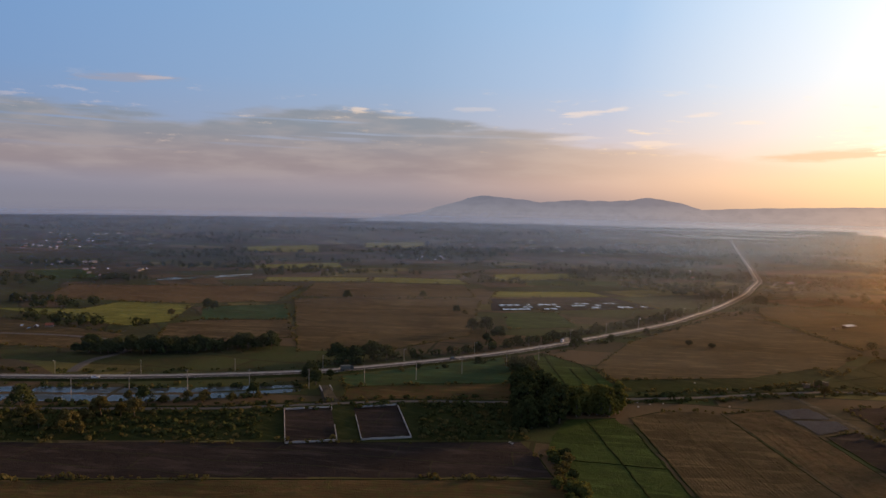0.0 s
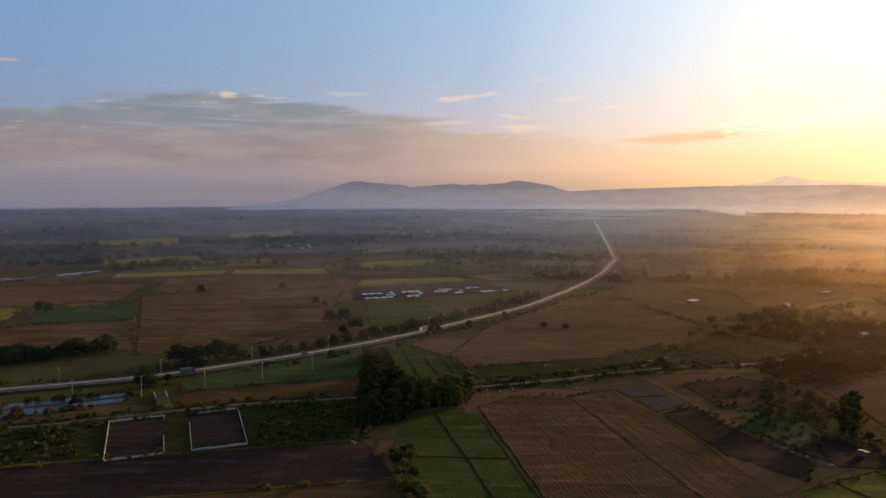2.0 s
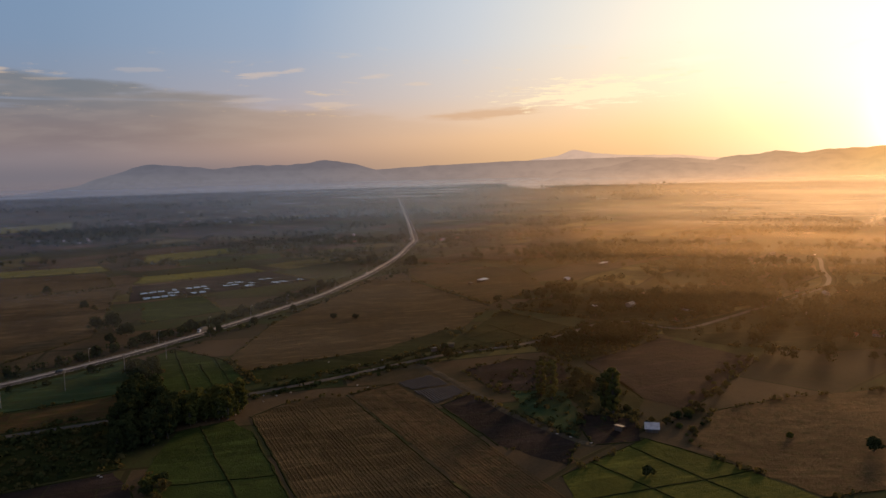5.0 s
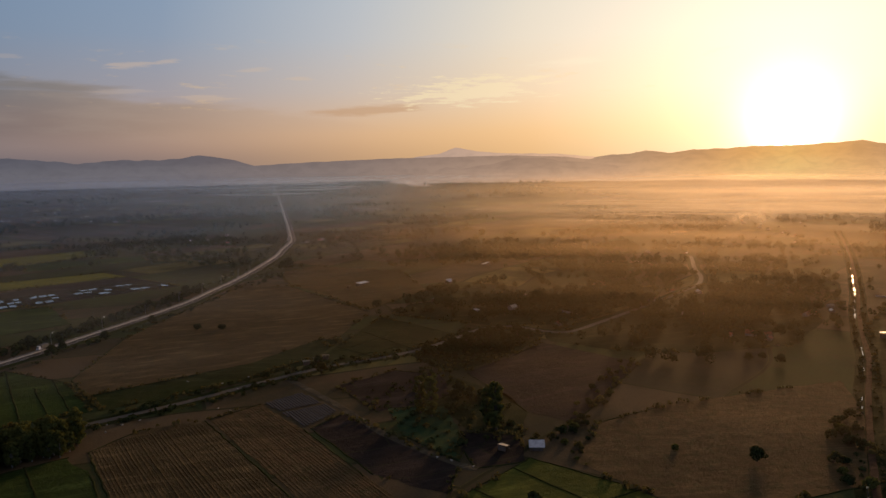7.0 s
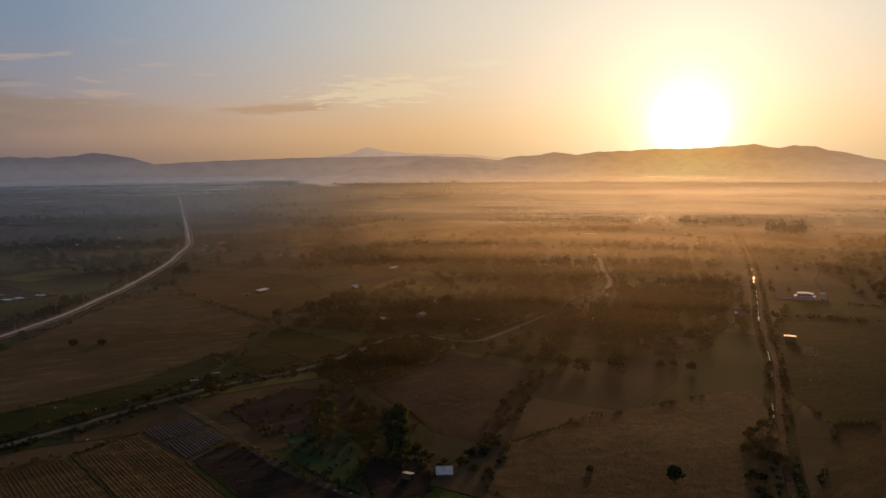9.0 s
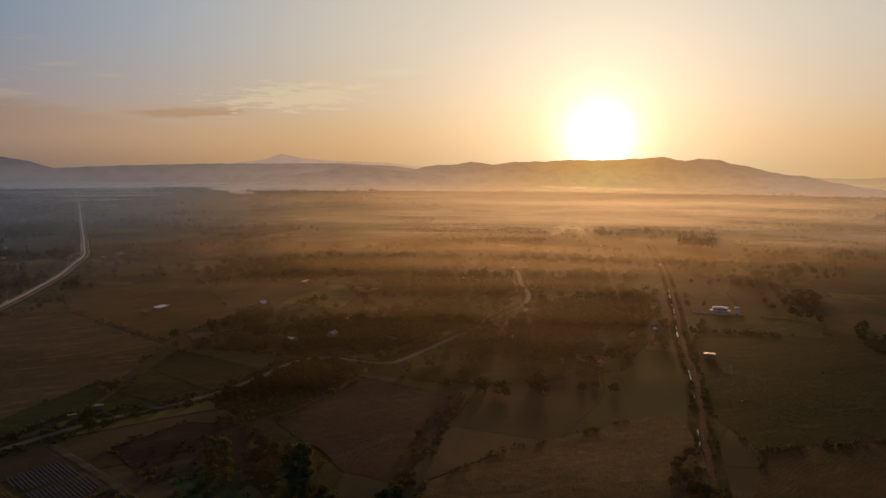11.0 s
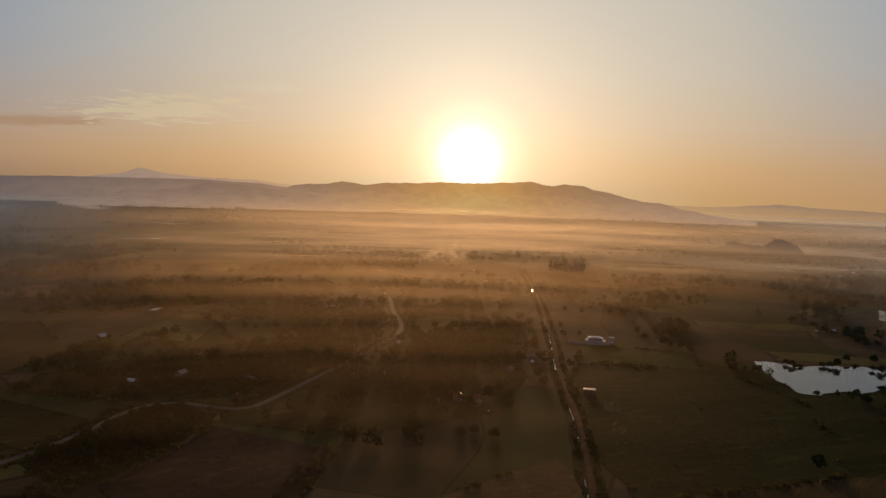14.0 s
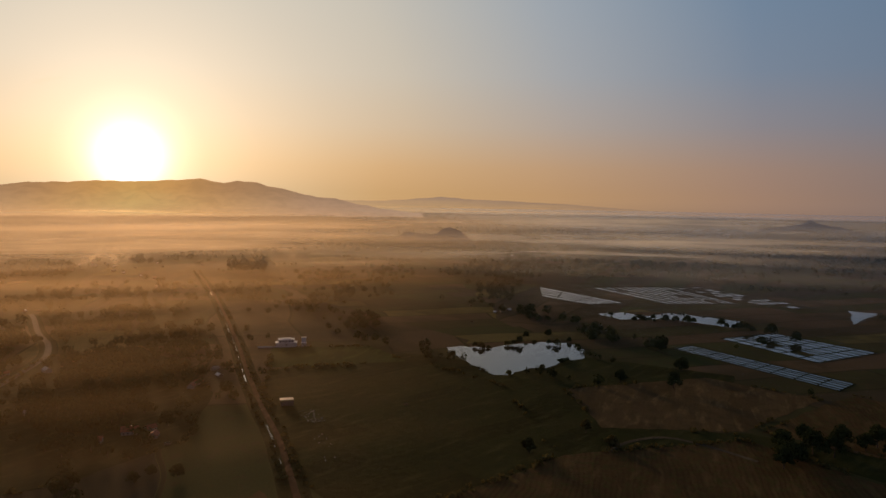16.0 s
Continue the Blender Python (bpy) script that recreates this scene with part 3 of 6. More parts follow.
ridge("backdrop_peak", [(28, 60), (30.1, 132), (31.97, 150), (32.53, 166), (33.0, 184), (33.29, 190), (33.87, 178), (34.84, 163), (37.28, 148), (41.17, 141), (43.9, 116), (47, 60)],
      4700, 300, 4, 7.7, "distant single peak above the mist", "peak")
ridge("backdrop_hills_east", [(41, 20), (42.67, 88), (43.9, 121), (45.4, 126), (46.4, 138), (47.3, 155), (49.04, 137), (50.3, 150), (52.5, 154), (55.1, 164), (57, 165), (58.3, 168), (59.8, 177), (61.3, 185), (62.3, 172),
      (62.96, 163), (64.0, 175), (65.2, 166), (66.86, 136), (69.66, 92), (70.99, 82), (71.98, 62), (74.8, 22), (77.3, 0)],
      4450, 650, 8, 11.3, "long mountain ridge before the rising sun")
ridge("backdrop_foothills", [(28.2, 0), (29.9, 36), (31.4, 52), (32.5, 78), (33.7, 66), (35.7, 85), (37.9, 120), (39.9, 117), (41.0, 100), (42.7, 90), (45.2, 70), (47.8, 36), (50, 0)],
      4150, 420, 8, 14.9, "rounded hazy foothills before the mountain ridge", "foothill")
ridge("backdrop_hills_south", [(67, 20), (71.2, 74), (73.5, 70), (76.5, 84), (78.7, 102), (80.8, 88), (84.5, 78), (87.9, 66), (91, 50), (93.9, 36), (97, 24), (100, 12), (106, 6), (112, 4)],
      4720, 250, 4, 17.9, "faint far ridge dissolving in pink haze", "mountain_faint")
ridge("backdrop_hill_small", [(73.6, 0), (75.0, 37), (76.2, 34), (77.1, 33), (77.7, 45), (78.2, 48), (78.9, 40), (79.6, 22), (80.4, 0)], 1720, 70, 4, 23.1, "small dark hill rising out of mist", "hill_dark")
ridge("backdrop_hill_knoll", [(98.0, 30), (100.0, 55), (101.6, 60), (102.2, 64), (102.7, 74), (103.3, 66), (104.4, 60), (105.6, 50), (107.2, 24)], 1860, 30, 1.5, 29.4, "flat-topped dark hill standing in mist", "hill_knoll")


def ring(inner, outer, z, rings=18, sides=96):
    v, f = [], []
    for k in range(rings + 1):
        r = inner + (outer - inner) * (k / rings) ** 1.6
        v += [(MID[0] + r * math.sin(a), MID[1] + r * math.cos(a), z) for a in (math.tau * s / sides for s in range(sides))]
    for k in range(rings):
        f += [(k * sides + s, k * sides + (s + 1) % sides, (k + 1) * sides + (s + 1) % sides, (k + 1) * sides + s) for s in range(sides)]
    return v, f


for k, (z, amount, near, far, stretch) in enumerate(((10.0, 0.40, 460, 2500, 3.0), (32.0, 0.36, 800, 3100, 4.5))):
    m = material("ground_mist", mist_haze_build(amount, near, far, stretch, k + 1))
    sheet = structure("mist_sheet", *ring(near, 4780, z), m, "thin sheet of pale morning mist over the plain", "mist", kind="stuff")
    # casts no shadow, so the low sun still reaches the fields
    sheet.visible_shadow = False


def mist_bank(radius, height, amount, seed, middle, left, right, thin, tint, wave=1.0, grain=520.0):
    """A standing curtain, added for mist and haze glow, on a wavering arc across the plain, densest at one bearing and
    thinning to both sides of it.
    """
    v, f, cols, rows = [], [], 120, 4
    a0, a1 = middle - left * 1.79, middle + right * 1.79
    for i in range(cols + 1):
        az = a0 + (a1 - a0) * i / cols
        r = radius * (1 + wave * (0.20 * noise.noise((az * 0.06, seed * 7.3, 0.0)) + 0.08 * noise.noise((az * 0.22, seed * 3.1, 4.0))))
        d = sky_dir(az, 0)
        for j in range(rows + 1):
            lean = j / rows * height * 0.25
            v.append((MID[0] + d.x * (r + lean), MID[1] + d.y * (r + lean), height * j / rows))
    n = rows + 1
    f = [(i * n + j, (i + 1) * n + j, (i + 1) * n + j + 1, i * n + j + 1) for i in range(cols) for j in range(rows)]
    m = material("mist_bank", haze_curtain_build(amount, height, seed, middle, left, right, thin, tint, grain))
    ob = structure("mist_bank", v, f, m, "tinted translucent curtain standing in for sunlit mist and haze glow", "mist", True, "stuff")
    # casts no shadow, so the curtains leave no dark bands on the ground
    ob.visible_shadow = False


# near veils, added for air haze and sun glare, are smooth and thin, the far banks low and drawn out in streaks
# tints put each bearing's haze colour into the curtains
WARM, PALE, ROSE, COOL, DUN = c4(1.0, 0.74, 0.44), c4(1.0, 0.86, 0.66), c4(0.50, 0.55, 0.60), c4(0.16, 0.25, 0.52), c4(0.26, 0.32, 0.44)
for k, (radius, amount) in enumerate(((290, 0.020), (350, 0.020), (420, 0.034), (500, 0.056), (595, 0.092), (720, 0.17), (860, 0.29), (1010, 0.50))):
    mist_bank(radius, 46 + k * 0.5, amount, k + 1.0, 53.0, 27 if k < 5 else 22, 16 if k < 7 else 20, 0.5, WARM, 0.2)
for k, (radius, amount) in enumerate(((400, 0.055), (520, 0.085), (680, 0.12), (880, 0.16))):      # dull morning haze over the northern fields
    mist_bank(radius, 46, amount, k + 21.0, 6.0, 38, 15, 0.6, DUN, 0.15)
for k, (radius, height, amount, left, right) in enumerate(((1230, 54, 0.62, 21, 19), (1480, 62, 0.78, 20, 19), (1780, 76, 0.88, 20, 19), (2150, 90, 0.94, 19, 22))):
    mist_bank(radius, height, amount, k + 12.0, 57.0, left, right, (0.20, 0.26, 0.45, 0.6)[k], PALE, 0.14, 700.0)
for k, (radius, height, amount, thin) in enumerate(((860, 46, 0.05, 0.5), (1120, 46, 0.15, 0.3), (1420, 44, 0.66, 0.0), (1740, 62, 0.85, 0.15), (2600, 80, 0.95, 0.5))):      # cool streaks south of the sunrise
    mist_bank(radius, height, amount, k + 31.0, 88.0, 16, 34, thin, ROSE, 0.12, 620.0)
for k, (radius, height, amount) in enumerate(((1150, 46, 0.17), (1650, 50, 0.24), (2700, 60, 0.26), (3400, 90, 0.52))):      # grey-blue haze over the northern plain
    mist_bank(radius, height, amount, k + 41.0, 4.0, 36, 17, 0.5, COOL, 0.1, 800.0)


def smoke_build(n):
    """Thin wood smoke, ragged and fading towards its edges."""
    g = n("ShaderNodeTexCoord").outputs["Generated"]
    x = n("ShaderNodeSeparateXYZ", g)
    edge = n.math("MULTIPLY", n.math("MULTIPLY", n.range(x.outputs[0], 0.0, 0.3), n.range(x.outputs[0], 1.0, 0.55)), n.math("MULTIPLY", n.range(x.outputs[2], 0.0, 0.2), n.range(x.outputs[2], 1.0, 0.35)))
    puffs = n.range(n.noise(place(n), 0.045, 5, 0.65), 0.40, 0.66)
    veil = n("ShaderNodeBsdfTranslucent", c4(0.95, 0.82, 0.62))
    return n("ShaderNodeMixShader", n.math("MULTIPLY", n.math("MULTIPLY", edge, puffs), 0.38), n("ShaderNodeBsdfTransparent").outputs[0], veil.outputs[0]).outputs[0]


M["smoke"] = material("thin_smoke", smoke_build)


def smoke(x, y, wide, tall, seed, label):
    """A low drift of smoke along a wavering line across the view of the sun."""
    a = radians(SUN_AZ)
    v, f, cols = [], [], 14
    for i in range(cols + 1):
        t = i / cols - 0.5
        sway = 14 * noise.noise((t * 3, seed, 0.5))
        px, py = x + math.cos(a) * wide * t + math.sin(a) * sway, y - math.sin(a) * wide * t + math.cos(a) * sway
        v += [(px, py, 0.5), (px + sway * 0.3, py, tall * 0.5), (px + sway * 0.6, py, tall * (0.85 + 0.3 * t))]
    f = [(i * 3 + j, (i + 1) * 3 + j, (i + 1) * 3 + j + 1, i * 3 + j + 1) for i in range(cols) for j in range(2)]
    structure("smoke", v, f, M["smoke"], label, "smoke", True, "stuff").visible_shadow = False


smoke(1200, 860, 120, 44, 2.0, "drift of pale smoke rising from a farm fire")
smoke(1420, 640, 44, 24, 5.0, "small puff of white smoke over the plain")


# ---- fields ----
def shore(pts, rough, seed, step=2.2):
    """A ragged closed shoreline round the corners."""
    out = []
    for (x0, y0), (x1, y1) in zip(pts, pts[1:] + pts[:1]):
        n = max(2, int(math.hypot(x1 - x0, y1 - y0) / step))
        for i in range(n):
            t = i / n
            x, y = x0 + (x1 - x0) * t, y0 + (y1 - y0) * t
            d = noise.noise_vector((x * 0.12, y * 0.12, seed)) * rough + noise.noise_vector((x * 0.5, y * 0.5, seed)) * rough * 0.35
            out.append((x + d.x, y + d.y))
    return out


FIELDS = [
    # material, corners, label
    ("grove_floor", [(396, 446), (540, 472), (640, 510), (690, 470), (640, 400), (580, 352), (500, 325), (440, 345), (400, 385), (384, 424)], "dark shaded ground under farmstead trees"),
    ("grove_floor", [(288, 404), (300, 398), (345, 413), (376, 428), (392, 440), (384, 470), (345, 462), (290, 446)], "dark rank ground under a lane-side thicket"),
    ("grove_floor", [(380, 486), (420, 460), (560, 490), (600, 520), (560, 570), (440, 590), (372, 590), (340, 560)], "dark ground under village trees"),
    ("soil_dark", [(226, 282), (246, 276), (262, 300), (244, 318), (232, 300)], "dark reddish plot beside the shed"),
    ("pasture_teal", [(224, 290), (232, 304), (244, 322), (256, 352), (232, 366), (220, 330)], "dim grey-green plot beside the track"),
    ("soil_dark", [(-420, 318), (-196, 330), (-40, 340), (38, 345), (44, 322), (47, 300), (-171, 288), (-420, 274)], "dark freshly ploughed field"),
    ("stubble", [(-420, 272), (-171, 286), (47, 298), (56, 270), (58, 150), (-420, 130)], "brown stubble field with faint furrows"),
    ("pasture", [(-420, 322), (-196, 333), (-40, 343), (40, 348), (44, 410), (-20, 410), (-88, 400), (-150, 388), (-420, 372)], "strip of rough grass and scrub beside the lane"),
    ("rice_green", [(50, 340), (66, 383), (92, 387), (97, 362), (98, 228), (60, 236), (52, 300)], "bright green rice paddy with narrow bunds"),
    ("soil_brown", [(100, 388), (100, 226), (158, 226), (152, 400), (124, 404)], "brown row-crop field with parallel ridges"),
    ("soil_orange", [(154, 400), (160, 226), (187, 240), (186, 300), (186, 362), (182, 408)], "reddish row-crop field with parallel ridges"),
    ("soil_dark", [(189, 361), (210, 371), (221, 288), (204, 268), (190, 300)], "dark wet bare field"),
    ("soil_dark", [(298, 394), (345, 410), (378, 424), (392, 352), (292, 298), (284, 322)], "large dark ploughed field beside the village trees"),
    ("rice_olive", [(250, 278), (196, 261), (176, 205), (268, 200), (262, 240)], "dim yellow-green rice plot with narrow bunds"),
    ("soil_orange", [(262, 268), (300, 292), (345, 292), (452, 266), (420, 238), (345, 186), (268, 204)], "wide reddish-brown field beside the dirt road"),
    ("soil_brown", [(107, 512), (112, 446), (178, 452), (235, 475), (330, 580), (325, 740), (290, 775), (205, 672), (150, 600)], "wide brown field inside the highway bend"),
    ("pasture", [(112, 444), (178, 450), (230, 466), (272, 508), (262, 520), (200, 486), (112, 474)], "rough grass strip beside the lane"),
    ("stubble", [(333, 590), (420, 640), (460, 760), (400, 860), (345, 830), (330, 760)], "pale brown stubble field with a farm hut"),
    ("soil_brown", [(-166, 840), (-60, 856), (45, 866), (24, 625), (-35, 560), (-105, 545)], "large brown ploughed field beyond the highway"),
    ("soil_brown", [(-420, 560), (-262, 540), (-256, 600), (-430, 690)], "dark brown field beside the country road"),
    ("rice_yellow", [(-440, 728), (-272, 640), (-243, 664), (-257, 776), (-338, 786), (-352, 732)], "yellow ripening rice field"),
    ("pasture_teal", [(-244, 764), (-166, 790), (-141, 694), (-220, 683)], "dark green vegetable field"),
    ("soil_brown", [(-240, 655), (-218, 680), (-140, 690), (-120, 600), (-222, 580)], "brown field before the tree belt"),
    ("soil_orange", [(-430, 800), (-345, 795), (-258, 785), (-180, 812), (-180, 960), (-460, 930)], "brown bare field in the middle distance"),
    ("soil_brown", [(-165, 860), (-60, 868), (40, 880), (30, 1010), (-100, 1020), (-170, 1000)], "brown field with a single tree"),
    ("rice_yellow", [(-240, 1010), (-105, 1032), (-106, 1086), (-250, 1068)], "strip of yellow rice"),
    ("rice_yellow", [(-100, 1032), (36, 1022), (24, 1084), (-98, 1092)], "strip of golden rice"),
    ("rice_yellow", [(-454, 1738), (-307, 1855), (-265, 1599), (-412, 1580)], "far yellow rice field"),
    ("rice_yellow", [(-207, 2003), (-49, 2062), (-42, 1812), (-186, 1796)], "far golden rice field"),
    ("rice_yellow", [(82, 1174), (214, 1215), (212, 1137), (74, 1065)], "yellow-green rice field beyond the flooded plots"),
    ("rice_green", [(118, 1098), (258, 1098), (249, 1035), (115, 1021)], "green rice field beyond the flooded plots"),
    ("rice_green", [(-609, 1091), (-547, 1131), (-469, 1025), (-513, 984)], "green field beside the far village"),
    ("rice_yellow", [(-315, 1259), (-186, 1342), (-166, 1247), (-297, 1187)], "yellowish field before the far woods"),
    ("rice_yellow", [(58, 884), (205, 912), (188, 958), (70, 946)], "strip of bright yellow rice beside flooded plots"),
    ("rice_green", [(60, 660), (62, 760), (118, 770), (125, 680)], "green field beside the highway trees"),
    ("soil_dark", [(52, 772), (120, 784), (236, 812), (206, 904), (56, 872)], "dark flooded field with strips of standing water"),
    ("pasture_teal", [(-62, 470), (-30, 492), (44, 544), (50, 462), (-20, 452), (-58, 446)], "damp green meadow below the highway bank"),
    ("stubble", [(-56, 442), (-20, 450), (48, 458), (46, 420), (-9, 418), (-54, 412)], "brown strip field beside the lane"),
    ("rice_green", [(62, 540), (76, 556), (104, 508), (109, 446), (64, 444)], "small green paddies behind the grove"),
    ("pasture", [(214, 448), (290, 456), (345, 470), (330, 560), (240, 472)], "rough green pasture with drainage bunds"),
    ("pasture", [(460, 250), (600, 330), (640, 345), (690, 250), (640, 190), (520, 150), (430, 215)], "dull green fallow field beside the dirt road"),
    ("stubble", [(430, 212), (520, 148), (560, 60), (470, -20), (340, 60), (345, 184)], "dark brown stubble field"),
    ("rice_green", [(655, 352), (712, 372), (735, 300), (690, 262), (650, 345)], "green plot before the white villa"),
    ("soil_brown", [(565, 130), (640, 150), (690, 60), (650, 0), (575, 58)], "brown field before the flooded plots"),
    ("stubble", [(575, 52), (648, -6), (664, -22), (600, -90), (540, -20)], "yellowish dry rice field"),
    ("pasture", [(540, 128), (565, 122), (572, 56), (536, -22), (480, -20), (560, 60), (524, 140)], "rough pasture with scattered bushes"),
    ("soil_dark", [(226, 414), (266, 422), (284, 400), (270, 368), (258, 362), (224, 364)], "dark bare plot beside the tall trees"),
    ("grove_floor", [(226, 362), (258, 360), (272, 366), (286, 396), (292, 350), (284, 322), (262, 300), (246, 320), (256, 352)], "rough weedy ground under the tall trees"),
]
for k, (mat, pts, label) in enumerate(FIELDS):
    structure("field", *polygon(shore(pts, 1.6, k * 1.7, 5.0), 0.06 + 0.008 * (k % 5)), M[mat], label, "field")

structure("field", *polygon(shore([(432, 217), (520, 142), (560, 96), (600, 60), (700, 40), (740, 150), (700, 200), (716, 270), (640, 346), (560, 300)], 1.6, 91.0, 5.0), 0.035), M["pasture"], "dull olive fallow land between the plots", "field")


# low earth bunds along the field edges, with rank grass on them
def bund_strip(shape, a, b, w=0.9, h=0.45, seed=1):
    line = smooth_line([a, b], 6.0)
    rng = random.Random(seed)
    line = [p + Vector((rng.uniform(-.4, .4), rng.uniform(-.4, .4), 0)) for p in line]
    shape.add(*ribbon(line, [(-w, -0.05), (-w * 0.45, h), (w * 0.45, h * 0.9), (w, -0.05)], 0.15, seed))


bunds = Shape()
for k, (mat, pts, label) in enumerate(FIELDS):
    for i, (a, b) in enumerate(zip(pts, pts[1:] + pts[:1])):
        if (a[1] > 200 or a[0] > 300) and abs(a[0]) < 419 and mat != "grove_floor" and (k + i) % 2:
            bund_strip(bunds, a, b, 0.45, 0.22, k * 20 + i)
for a, b in (((76, 386), (80, 300)), ((80, 300), (84, 230)), ((54, 322), (97, 312)), ((60, 270), (98, 262)), ((88, 506), (90, 446)), ((98, 520), (100, 446)), ((76, 556), (78, 445)),
             ((214, 268), (226, 204)), ((238, 274), (246, 202)), ((190, 240), (264, 232)), ((225, 460), (300, 470)), ((250, 478), (318, 510)), ((270, 458), (262, 492)), ((300, 458), (296, 520))):
    bund_strip(bunds, a, b, 0.55, 0.3, int(a[0] * 7 + b[1]))
tagged(new("field_bunds", bunds.mesh("field_bunds", M["pasture"])), "low grassy earth bunds between the fields", "bund", kind="stuff")


def crop_rows(name, x0, x1, y0, y1, step, mat, label, poly, seed):
    """Parallel planted ridges that run along y."""
    rng = random.Random(seed)
    s = Shape()
    x = x0
    while x < x1:
        ys = [y for y in np.arange(y0, y1, 8.0) if inside(x, y, poly)]
        if len(ys) > 2 and rng.random() > 0.06:
            line = [Vector((x + 0.12 * math.sin(y * 0.11 + x) + (y - 330) * -0.02, y, 0.08)) for y in ys]
            h = rng.uniform(0.05, 0.12)
            s.add(*ribbon(line, [(-0.38, 0), (-0.14, h), (0.15, h * 0.92), (0.4, 0)], 0.12, rng.randrange(9999)))
        x += step * rng.uniform(0.9, 1.12)
    return tagged(new(name, s.mesh(name, mat)), label, "crop rows", kind="stuff")


crop_rows("crop_rows", 101, 157, 228, 404, 1.55, M["soil_brown"], "low brown planted ridges", FIELDS[9][1], 3)
crop_rows("crop_rows", 156, 187, 228, 408, 1.5, M["soil_orange"], "low reddish planted ridges", FIELDS[10][1], 4)

# plastic mulch beds: each strip is a part of the bed field
MULCH = [(184, 409), (206, 414), (210, 375), (188, 364)]
beds = tagged(new("mulch_beds"), "grey plastic mulch strips laid in parallel beds", "mulch beds")
beds.location = (197, 390, 0.08)
rng = random.Random(5)
x = 185.0
while x < 209.0:
    ys = [y for y in np.arange(362, 416, 1.5) if inside(x, y, MULCH) and not 389 < y < 391]
    for seg in ([y for y in ys if y < 390], [y for y in ys if y > 390]):
        if len(seg) > 3:
            line = [Vector((x - 197 + 0.05 * math.sin(y), y - 390, 0)) for y in seg]
            part("mulch_strip", mesh("mulch_strip", *ribbon(line, [(-0.6, 0.0), (-0.4, 0.28), (0.4, 0.3), (0.6, 0.0)], 0.05, int(x * 10)), M["mulch"]), beds)
    x += 1.55

# ---- roads ----
HIGHWAY = smooth_line([(-900, 446), (-420, 446), (-255, 449), (-172, 456), (-92, 474), (-62, 485), (-22, 507), (8, 524), (50, 552), (92, 586), (120, 612), (166, 655), (218, 707), (262, 765), (302, 819),
                       (386, 953), (430, 1038), (478, 1132), (524, 1258), (572, 1392), (690, 1730), (890, 2300), (1200, 3200), (1390, 3740)], 12)
FRONT = smooth_line([(-420, 374), (-150, 388), (-89, 398), (-48, 407), (-14, 413), (40, 415), (99, 425), (150, 433), (190, 443), (235, 452), (287, 452), (325, 462), (345, 470), (370, 480),
                     (390, 474), (400, 448), (412, 436), (452, 446), (530, 471), (600, 495), (642, 512), (678, 538), (700, 560), (723, 583), (779, 632), (797, 650)], 8)
TRACK = smooth_line([(797, 650), (812, 640), (834, 614), (887, 630), (960, 668)], 8)
DIRT = smooth_line([(300, 164), (343, 190), (415, 231), (508, 281), (560, 313), (635, 357), (700, 393), (760, 428), (815, 460), (980, 560), (1200, 700)], 8)
WEST = smooth_line([(-232, 466), (-236, 500), (-226, 536), (-240, 566), (-300, 590), (-420, 600), (-700, 640)], 8)

deck = ribbon(HIGHWAY, [(-8.2, 0.0), (-5.9, 1.05), (5.9, 1.05), (8.2, 0.0)])
structure("highway_embankment", *deck, M["pasture"], "low grassy highway embankment", "embankment")
structure("highway_carriageway", *ribbon(HIGHWAY, [(-5.5, 1.06), (-5.4, 1.14), (-1.75, 1.2), (-1.65, 1.06)]), M["concrete_road"], "pale concrete carriageway of the divided highway", "highway")
structure("highway_carriageway", *ribbon(HIGHWAY, [(-0.4, 1.06), (-0.3, 1.2), (5.3, 1.12), (5.4, 1.06)]), M["asphalt"], "worn grey asphalt carriageway of the divided highway", "highway")
structure("highway_median", *ribbon(HIGHWAY, [(-1.6, 1.06), (-1.5, 1.42), (-0.55, 1.42), (-0.45, 1.06)], 0.05), M["white"], "pale concrete kerb median between the carriageways", "median")
for d, z in ((-5.2, 1.155), (-2.0, 1.21), (0.0, 1.21), (5.0, 1.14)):
    structure("highway_line", *ribbon(offset_line(HIGHWAY, d), [(-0.09, z), (0.09, z)]), M["paint"], "white painted edge line on the highway", "road marking")
for d in (2.5,):
    dashes = Shape()
    line = smooth_line([(p.x, p.y) for p in offset_line(HIGHWAY[:150], d)], 4.0)
    for k in range(0, len(line) - 3, 3):
        dashes.add(*ribbon(line[k:k + 2], [(-0.09, 1.185), (0.09, 1.185)]))
    tagged(new("lane_dashes", dashes.mesh("lane_dashes", M["paint"])), "white dashed lane marks on the highway", "road marking", kind="stuff")
structure("lane", *ribbon(FRONT, road_profile(3.9, 0.22), 0.12, 2), M["lane_road"], "narrow pale concrete country lane", "road")
structure("lane_verge", *ribbon(FRONT, [(-6.2, 0.05), (-3.4, 0.16), (3.4, 0.16), (6.4, 0.05)], 0.5, 3), M["pasture"], "dry grass verge of the country lane", "verge")
structure("dirt_road_verge", *ribbon(DIRT, [(-7.0, 0.0), (-3.6, 0.04), (-2.0, 0.04), (-1.8, 0.12), (1.8, 0.12), (6.0, 0.0)], 0.3, 9), M["verge"], "dark grassy verge of the dirt road", "verge")
structure("dirt_road", *ribbon(DIRT, [(-1.6, 0.0), (-1.15, 0.3), (0.0, 0.34), (1.15, 0.3), (1.6, 0.0)], 0.15, 4), M["dirt"], "straight reddish dirt road", "road")
structure("field_track", *ribbon(TRACK, [(-1.8, 0.03), (-1.2, 0.16), (1.2, 0.16), (1.8, 0.03)], 0.3, 8), M["dust"], "faint farm track between misty fields", "track")
